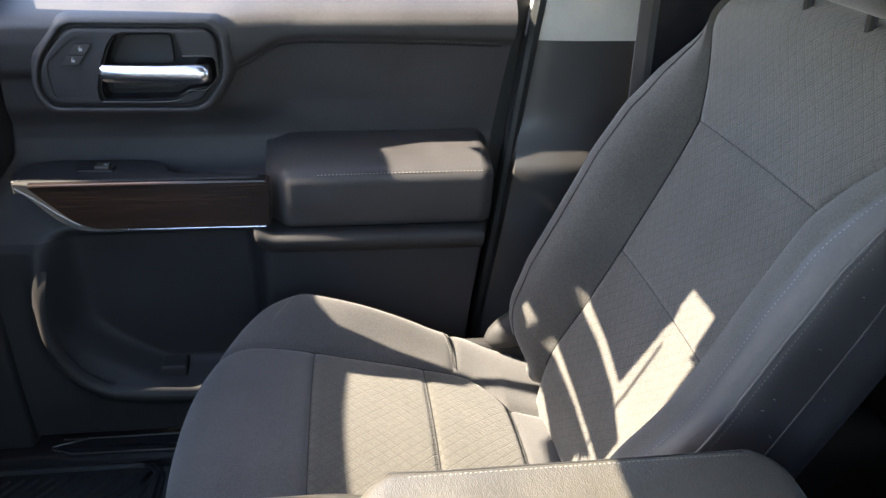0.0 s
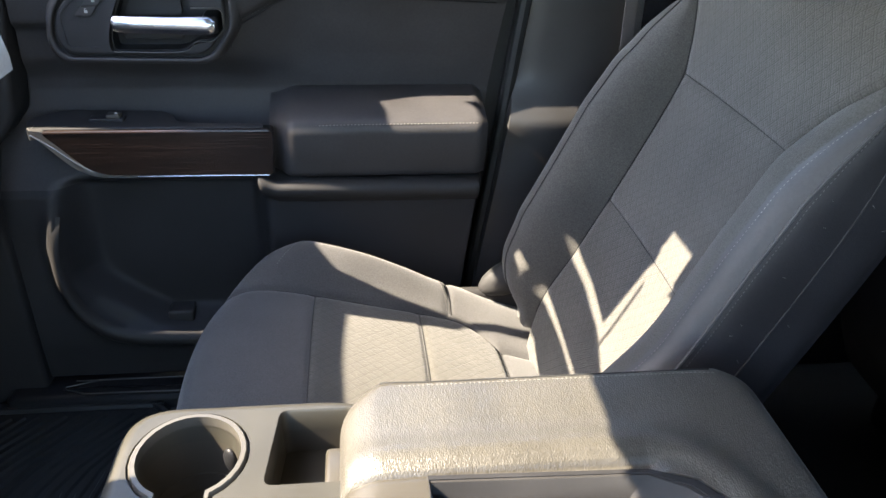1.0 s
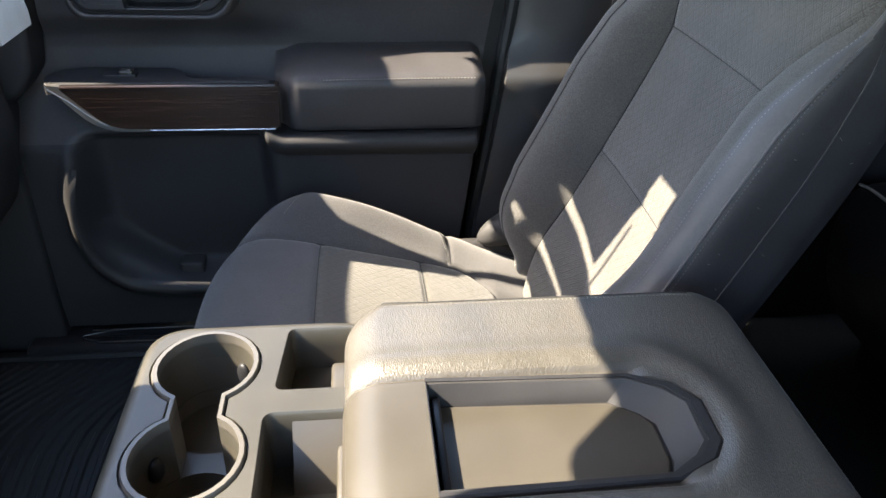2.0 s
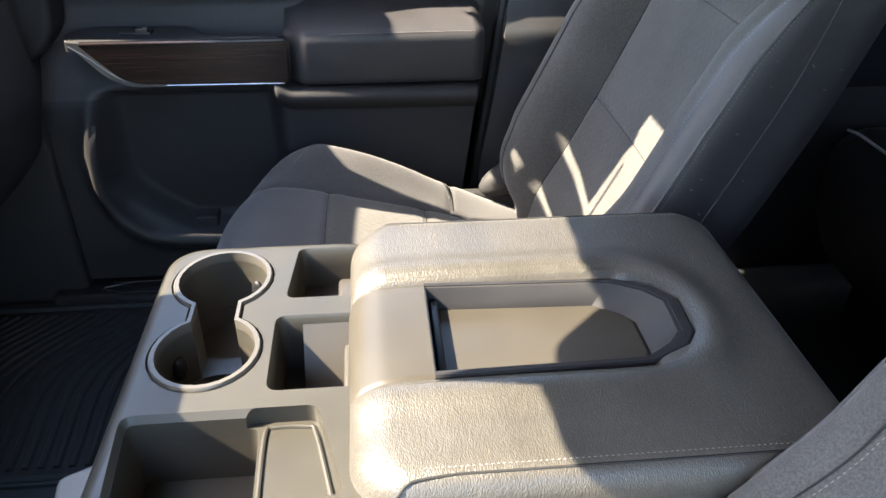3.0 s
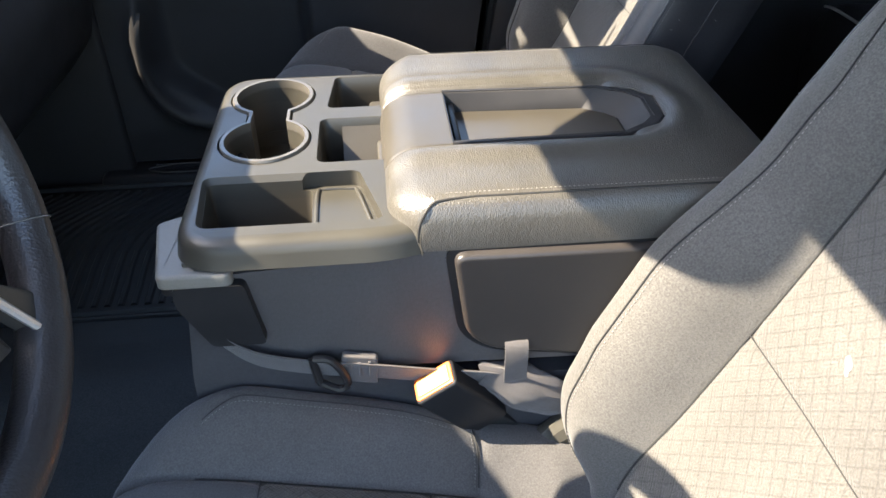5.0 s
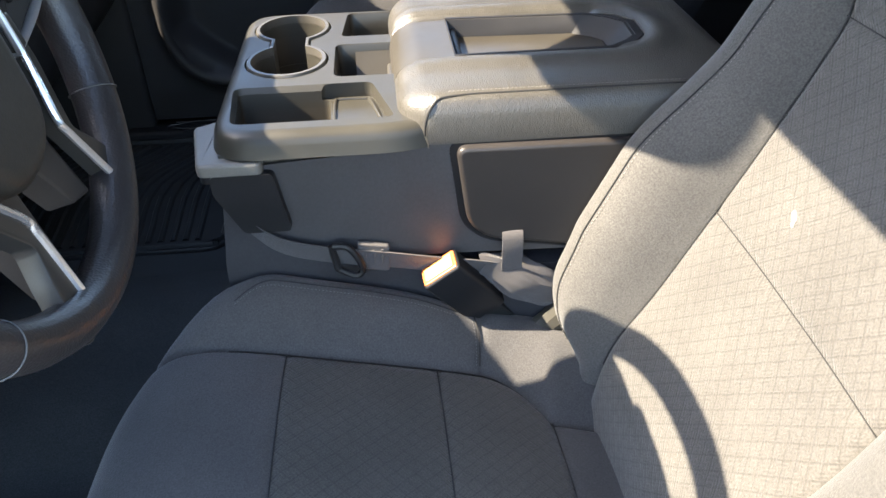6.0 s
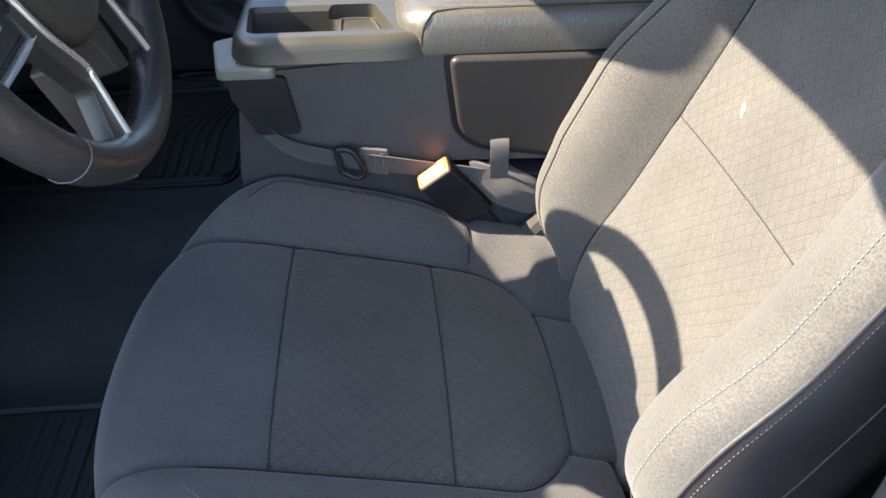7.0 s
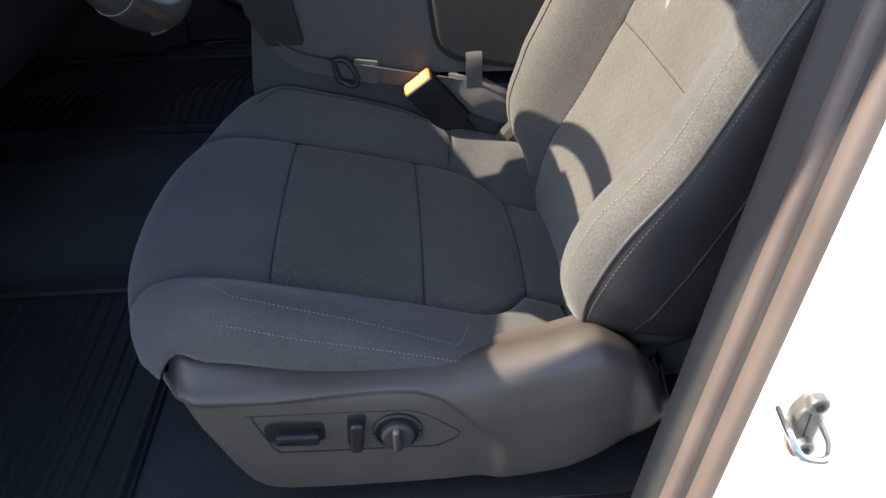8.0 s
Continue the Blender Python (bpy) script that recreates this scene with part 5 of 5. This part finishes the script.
def wheel_plate(name, plan, lo, hi, mat, bevel=0.002, label=""):
    bm = bmesh.new()
    prism(bm, round_poly(plan, 0.005, 3), lo, hi, "z", bevel, 2)
    bm.transform(hub_m)
    return part(name, bm, mat, wheel, label)


for sg in (1, -1):
    blade = [(-0.020, 0.080), (-0.052, 0.070), (-0.092, 0.053), (-0.178, 0.069), (-0.172, 0.095), (-0.149, 0.089), (-0.127, 0.078), (-0.104, 0.064), (-0.056, 0.086), (-0.020, 0.094)]
    low = wheel_plate("lower_spoke", [(u, sg * v) for u, v in blade][::sg], -0.010, 0.006, SPOKE, 0.002, "satin silver lower spoke")
    part("spoke_trim", tubed([tuple(on_wheel(u, sg * v, 0.006)) for u, v in ((0.0, 0.084), (-0.025, 0.0785), (-0.055, 0.069), (-0.090, 0.0525), (-0.104, 0.0535), (-0.178, 0.068))], 0.0032, 8, 50), SATIN, low, "bright edge of the spoke")
    wheel_plate("spoke_web", [(u, sg * v) for u, v in ((-0.080, 0.010), (-0.082, 0.056), (-0.156, 0.054), (-0.144, 0.026))][::sg], -0.034, -0.012, TRIM_MID, 0.003)
    part("shift_paddle", tubed([tuple(on_wheel(u, sg * v, -0.03)) for u, v in ((-0.045, 0.138), (-0.065, 0.128), (-0.088, 0.122))], 0.003, 8, 16, flat=0.5), SATIN, wheel, "satin paddle behind the rim")
for sp, sg in ((right, 1), (left, -1)):
    for k in range(4):
        c = (0.018 - 0.012 * k, sg * (0.105 + 0.010 * (k % 2)))
        bm = bmesh.new()
        prism(bm, round_poly([(c[0] - 0.005, c[1] - 0.007), (c[0] + 0.005, c[1] - 0.007), (c[0] + 0.005, c[1] + 0.007), (c[0] - 0.005, c[1] + 0.007)], 0.002, 2), 0.0, 0.006, "z", 0.001, 2)
        bm.transform(hub_m)
        key = part("spoke_button", bm, TRIM_BLACK, sp)
        bm = bmesh.new()
        prism(bm, [(c[0] - 0.002, c[1] - 0.003), (c[0] + 0.002, c[1] - 0.003), (c[0] + 0.002, c[1] + 0.003), (c[0] - 0.002, c[1] + 0.003)], 0.0058, 0.0066)
        bm.transform(hub_m)
        part("button_mark", bm, LABEL_WHITE, key)
bm = bmesh.new()
tube(bm, [tuple(on_wheel(0, 0, -0.03)), tuple(on_wheel(0.01, 0, -0.26))], 0.055, 16, 4)
part("column", bm, TRIM_BLACK, wheel, "black column shroud")

# ---- driver seat's side shield with the power controls ----
SH_FOOT = [(-0.224, 0.318), (-0.19, 0.304), (-0.125, 0.292), (-0.039, 0.283), (0.067, 0.285), (0.12, 0.292), (0.18, 0.306), (0.22, 0.317), (0.24, 0.312), (0.275, 0.285), (0.312, 0.238)]
SH_BOT = [(-0.224, 0.298), (-0.20, 0.266), (-0.172, 0.206), (-0.154, 0.168), (-0.134, 0.143), (-0.10, 0.134), (0.005, 0.132), (0.10, 0.135), (0.20, 0.150), (0.26, 0.185), (0.295, 0.222), (0.312, 0.234)]
RIDGE = smooth_line([(-0.23, 0.292), (-0.19, 0.286), (-0.10, 0.283), (0.02, 0.285), (0.055, 0.279), (0.078, 0.264), (0.100, 0.238), (0.130, 0.200), (0.155, 0.15), (0.20, 0.05), (0.33, -0.2)], 120)
foot_line, low_line = smooth_line(SH_FOOT, 120), smooth_line(SH_BOT, 120)
xs = np.linspace(-0.214, 0.312, 150)
rows = []
for x in xs:
    zf, zb = float(np.interp(x, *foot_line.T)), float(np.interp(x, *low_line.T))
    ridge = float(np.interp(x, RIDGE[:, 0], RIDGE[:, 1]))
    rear = ease(x, 0.02, 0.17)
    zo = zf - 0.003 + (min(zf - 0.003, ridge + 0.003) - zf + 0.003) * (1 - ease(x, -0.02, 0.05))
    # a ledge beside the cushion that rolls over into the upright face
    sec = [(-0.672, zf - 0.012), (-0.690, zf - 0.002), (-0.704, zf + 0.001), (-0.7215, zo - 0.003 * rear), (-0.7335, max(zb + 0.014, zo - 0.007 - 0.012 * rear)), (-0.7395, max(zb + 0.012, zo - 0.020 - 0.030 * rear)), (-0.7400, max(zb + 0.010, zo - 0.055 - 0.02 * rear)), (-0.738, zb + 0.008), (-0.732, zb), (-0.700, zb - 0.001)]
    row = []
    for y, z in smooth_line(sec, 110):
        if y < -0.716:
            y += 0.0085 * (1 - ease(z, ridge - 0.017, ridge - 0.006)) * (1 - ease(x, 0.100, 0.135))
        y += 0.03 * (1 - ease(x, -0.224, -0.170)) ** 2 + 0.05 * ease(x, 0.300, 0.312) ** 2
        y -= 0.010 * ease(x, 0.262, 0.290) * ease(-y, 0.70, 0.735)
        row.append((x, y, z))
    rows.append(row)
bm = grid(rows)
for e in [e for e in bm.edges if e.is_boundary]:
    a, b = e.verts
    if abs(a.co.y - b.co.y) < 0.06:
        c, d = bm.verts.new((a.co.x, -0.66, a.co.z)), bm.verts.new((b.co.x, -0.66, b.co.z))
        bm.faces.new((a, b, d, c))
shield = part("side_shield", bm, TRIM_MID, driver_seat, "grey plastic side shield with power seat controls", True, 50)
SY = -0.7305
pan = round_poly([(-0.132, 0.252), (0.040, 0.248), (0.088, 0.208), (0.060, 0.192), (-0.112, 0.196)], [0.004, 0.02, 0.01, 0.01, 0.012], 5)
part("control_panel", prismed(pan, SY + 0.01, SY - 0.0015, "y", 0.001), TRIM_MID, shield, "brownish grey control panel")
part("panel_edge", tubed([(x, SY - 0.001, z) for x, z in pan], 0.0011, 5, 90, closed=True), TRIM_BLACK, shield)
part("switch_well", prismed(round_poly([(-0.121, 0.214), (-0.058, 0.212), (-0.058, 0.240), (-0.112, 0.243), (-0.121, 0.236)], 0.008), SY, SY - 0.003, "y", 0.001), TRIM_BLACK, shield)
part("seat_switch", prismed(round_poly([(-0.112, 0.217), (-0.063, 0.215), (-0.062, 0.231), (-0.108, 0.232)], 0.006), SY, SY - 0.014, "y", 0.004), TRIM_BLACK, shield, "black cushion switch")
part("recline_well", prismed(round_poly([(-0.036, 0.200), (-0.020, 0.200), (-0.013, 0.247), (-0.033, 0.247)], 0.006), SY, SY - 0.003, "y", 0.001), TRIM_BLACK, shield)
part("recline_switch", prismed(round_poly([(-0.033, 0.199), (-0.020, 0.199), (-0.0155, 0.240), (-0.031, 0.240)], 0.006), SY, SY - 0.013, "y", 0.003), TRIM_BLACK, shield, "black recline switch")


def disc(cx, cz, r, n=28):
    return [(cx + r * math.cos(a), cz + r * math.sin(a)) for a in np.linspace(0, 2 * math.pi, n + 1)[:-1]]


part("knob_well", prismed(disc(0.018, 0.2195, 0.026), SY, SY - 0.003, "y", 0.001), TRIM_BLACK, shield)
part("knob_ring", tubed([(x, SY - 0.004, z) for x, z in disc(0.018, 0.2195, 0.0245, 20)], 0.002, 6, 48, closed=True), TRIM_DARK, shield)
knob = part("lumbar_knob", prismed(disc(0.018, 0.217, 0.018), SY, SY - 0.011, "y", 0.004), TRIM_DARK, shield, "round grey lumbar knob")
part("knob_grip", boxed((0.013, SY - 0.018, 0.202), (0.021, SY - 0.008, 0.231), 0.003), TRIM_DARK, knob)
hinge = bmesh.new()
bmesh.ops.create_uvsphere(hinge, u_segments=20, v_segments=12, radius=1.0, matrix=Matrix.LocRotScale((0.315, -0.668, 0.312), Euler((0, radians(-20), 0)), (0.060, 0.028, 0.045)))
part("hinge_cover", hinge, TRIM_DARK, driver_seat, "charcoal backrest hinge cover")
inner_hinge = bmesh.new()
tube(inner_hinge, [(0.155, -0.205, 0.272), (0.195, -0.200, 0.288), (0.225, -0.205, 0.318)], (0.010, 0.022), 10, 16)
part("hinge_cover", inner_hinge, TRIM, driver_seat, "grey inner hinge cover")
p_hinge = bmesh.new()
bmesh.ops.create_uvsphere(p_hinge, u_segments=20, v_segments=12, radius=1.0, matrix=Matrix.LocRotScale((0.33, 0.735, 0.375), Euler((0, radians(-25), 0)), (0.085, 0.028, 0.034)))
part("hinge_cover", p_hinge, TRIM_DARK, passenger_seat, "charcoal backrest hinge cover")
part("side_shield", boxed((-0.10, 0.735, 0.15), (0.36, 0.760, 0.335), 0.012), TRIM_DARK, passenger_seat, "charcoal plastic side shield")

# ---- buckle, belts beside the centre console ----
buckle = thing("seat_belt_buckle", (0.14, -0.20, 0.26), "black seat belt buckle with a glowing orange-red button in the sun", "buckle")
ax = Vector((0.60, 0.20, -0.77)).normalized()
th = ax.cross(Vector((0.80, -0.04, 0.60))).normalized()
wd = th.cross(ax).normalized()
top_c = Vector((0.064, -0.209, 0.394))
bm = bmesh.new()
prism(bm, round_poly([(-0.026, -0.016), (0.026, -0.016), (0.026, 0.015), (-0.026, 0.015)], 0.006), 0.095, 0.0, "z", 0.003, 3)
bk = Matrix(((wd.x, th.x, ax.x, top_c.x), (wd.y, th.y, ax.y, top_c.y), (wd.z, th.z, ax.z, top_c.z), (0, 0, 0, 1)))
bm.transform(bk)
part("buckle_body", bm, TRIM_BLACK, buckle)
bm = bmesh.new()
prism(bm, round_poly([(-0.0235, -0.0135), (0.0235, -0.0135), (0.0235, 0.0125), (-0.0235, 0.0125)], 0.004), 0.01, -0.0018, "z", 0.001, 2)
bm.transform(bk)
button = part("release_button", bm, BUCKLE_RED, buckle, "orange-red release button")
bm = bmesh.new()
prism(bm, round_poly([(-0.0200, -0.0105), (0.0200, -0.0105), (0.0200, 0.0095), (-0.0200, 0.0095)], 0.003), 0.005, -0.0034, "z", 0.001, 2)
bm.transform(bk)
part("button_face", bm, BUTTON_FACE, button, "button face coloured pale orange as if sunlit")
bm = bmesh.new()
prism(bm, round_poly([(-0.018, -0.008), (0.016, -0.008), (0.016, 0.008), (-0.018, 0.008)], 0.004), 0.080, 0.19, "z")
bm.transform(bk)
part("buckle_stalk", bm, RUBBER, buckle, "black buckle stalk")


def strap(pts, width, across, thick=0.0016, n=30):
    L = smooth_line(pts, n)
    w = Vector(across).normalized() * width / 2
    rows = []
    for i in range(n):
        d = Vector(L[min(i + 1, n - 1)] - L[max(i - 1, 0)]).normalized()
        up = d.cross(w).normalized() * thick
        p = Vector(L[i])
        rows.append([tuple(p - w), tuple(p + up * 0.3), tuple(p + w), tuple(p + w - up), tuple(p - up * 0.7), tuple(p - w - up)])
    return grid(rows, False, True)


lap = thing("centre_seat_belt", (0.0, -0.20, 0.40), "pale grey lap belt lying along the folded centre seat", "seat belt")
part("webbing", strap([(-0.165, -0.19, 0.485), (-0.148, -0.193, 0.462), (-0.115, -0.196, 0.432), (-0.06, -0.197, 0.415), (0.0, -0.197, 0.404), (0.06, -0.197, 0.392), (0.12, -0.196, 0.380), (0.17, -0.194, 0.365)], 0.030, (0, -0.35, 0.94)), WEBBING, lap)
part("clasp", tubed([(-0.058, -0.200, 0.430), (-0.038, -0.203, 0.428), (-0.024, -0.206, 0.402), (-0.032, -0.206, 0.391), (-0.052, -0.204, 0.400)], 0.0042, 8, 40, closed=True), TRIM_BLACK, lap, "black belt loop")
part("tongue", prismed(round_poly([(-0.030, 0.396), (0.006, 0.389), (0.008, 0.424), (-0.028, 0.430)], 0.004), -0.192, -0.2000, "y", 0.001), WEBBING, lap, "grey plastic belt guide")
for k in range(3):
    part("guide_rib", boxed((-0.022 + 0.010 * k, -0.2015, 0.402), (-0.019 + 0.010 * k, -0.1995, 0.421), 0.0006), WEBBING, lap)
loop = thing("belt_loop", (0.15, -0.20, 0.37), "grey webbing loop hanging from the console side", "strap")
part("webbing", strap([(0.150, -0.186, 0.440), (0.150, -0.203, 0.428), (0.150, -0.204, 0.395), (0.150, -0.200, 0.376), (0.145, -0.186, 0.372)], 0.024, (1, 0, 0.05)), WEBBING, loop)
sleeve = thing("belt_sleeve", (0.17, -0.20, 0.33), "crumpled grey cloth belt sleeve beside the buckle", "sleeve")
rows = []
for q in np.linspace(0, 1, 22):
    c = Vector((0.115, -0.19, 0.382)).lerp(Vector((0.215, -0.195, 0.335)), q)
    r = 0.018 + 0.012 * math.sin(q * 3.0)
    rows.append([(c.x + 0.004 * math.sin(5 * a + 7 * q), c.y + r * 0.5 * math.cos(a) * (1 + 0.16 * math.sin(3 * a + 9 * q)), c.z + r * math.sin(a) * (1 + 0.14 * math.sin(4 * a - 6 * q))) for a in np.linspace(0, 2 * math.pi, 19)[:-1]])
part("cloth", grid(rows, False, True), WEBBING, sleeve)

# ---- rear bench behind the front seats ----
bench = thing("rear_bench", (1.2, 0.0, FLOOR), "dark grey rear bench seat in shade", "car seat")
prof = [(0.94, 0.20), (0.900, 0.30), (0.892, 0.42), (0.905, 0.472), (0.945, 0.487), (1.10, 0.475), (1.36, 0.45)]
rows = []
for x, z in smooth_line(prof, 40):
    rows.append([(x + 0.05 * max(0, abs(y) / 0.68 - 0.8) ** 2 * 5, y, z - 0.03 * max(0.0, (abs(y) - 0.62) / 0.06) ** 2 * (1 if z > 0.4 else 0)) for y in np.linspace(-0.68, 0.68, 50)])
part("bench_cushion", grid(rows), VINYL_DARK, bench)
# pale strip in place of the sun catching the cushion's front edge
part("bench_lit_edge", tubed([(0.907, 0.655, 0.474), (0.905, 0.62, 0.4805), (0.904, 0.55, 0.482), (0.904, 0.35, 0.482), (0.904, 0.0, 0.482)], 0.0028, 6, 50), GREY_LIGHT, bench, "pale strip standing in for sunlight on the front edge")
rows = []
for x, z in smooth_line([(1.30, 0.42), (1.34, 0.55), (1.40, 0.80), (1.44, 0.98), (1.50, 1.02), (1.56, 1.0)], 30):
    rows.append([(x, y, z) for y in np.linspace(-0.68, 0.68, 30)])
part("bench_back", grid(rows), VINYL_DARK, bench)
part("bench_base", boxed((0.98, -0.62, FLOOR), (1.40, 0.62, 0.40), 0.02), TRIM_BLACK, bench)

# ---- driver-side door post: trim, rubber seals, white jamb and striker ----
def post_piece(name, plan, mat, label, lean=0.10):
    """An upright piece: a plan outline carried up along the leaning post."""
    rows = []
    for z in np.linspace(-0.1, 1.2, 30):
        s = lean * (z - 0.40) / 0.48
        rows.append([(x + 0.028 + s, y + 0.055 * (z - 0.40) / 0.48, z) for x, y in plan])
    return setting(name, grid(rows, False, True), mat, label, "pillar")


post_piece("pillar_driver", round_poly([(0.262, -0.785), (0.30, -0.775), (0.52, -0.775), (0.52, -0.83), (0.30, -0.83)], 0.012, 4), TRIM_DARK, "charcoal driver door pillar trim")
ribs = []
for q in np.linspace(0, 1, 61):
    swell = abs(math.sin(2 * math.pi * q)) ** 0.8 * (0.010 if q < 0.5 else 0.0075)
    ribs.append((0.284 + 0.028 * q - swell * 0.75, -0.801 - 0.041 * q - swell * 0.65))
post_piece("pillar_seal", ribs + [(0.325, -0.835), (0.32, -0.80)], SEAL, "brownish ribbed rubber door seal")
post_piece("pillar_jamb", round_poly([(0.310, -0.836), (0.314, -0.852), (0.340, -0.870), (0.44, -0.885), (0.475, -0.95), (0.60, -0.96), (0.60, -0.80), (0.325, -0.80)], [0.003, 0.008, 0.008, 0.008, 0.008, 0.008, 0.008, 0.003], 3), WHITE_PAINT, "white painted door jamb")
striker = thing("door_striker", (0.352, -0.875, 0.359), "polished steel door striker bolted to the white jamb", "striker")
part("striker_plate", prismed(round_poly([(0.346, 0.330), (0.357, 0.312), (0.368, 0.330), (0.370, 0.366), (0.357, 0.384), (0.346, 0.366)], 0.007), -0.866, -0.880, "y", 0.003), DARK_STEEL, striker)
part("striker_loop", tubed([(0.332, -0.874, 0.374), (0.331, -0.900, 0.370), (0.338, -0.912, 0.358), (0.358, -0.912, 0.352), (0.367, -0.900, 0.355), (0.369, -0.874, 0.360)], 0.0032, 8, 40), CHROME, striker)
for zc in (0.334, 0.384):
    part("bolt", prismed(disc(0.358, zc, 0.009, 12), -0.878, -0.887, "y", 0.002), DARK_STEEL, striker)
    part("bolt_socket", prismed(disc(0.358, zc, 0.004, 8), -0.884, -0.8876, "y"), TRIM_BLACK, striker)
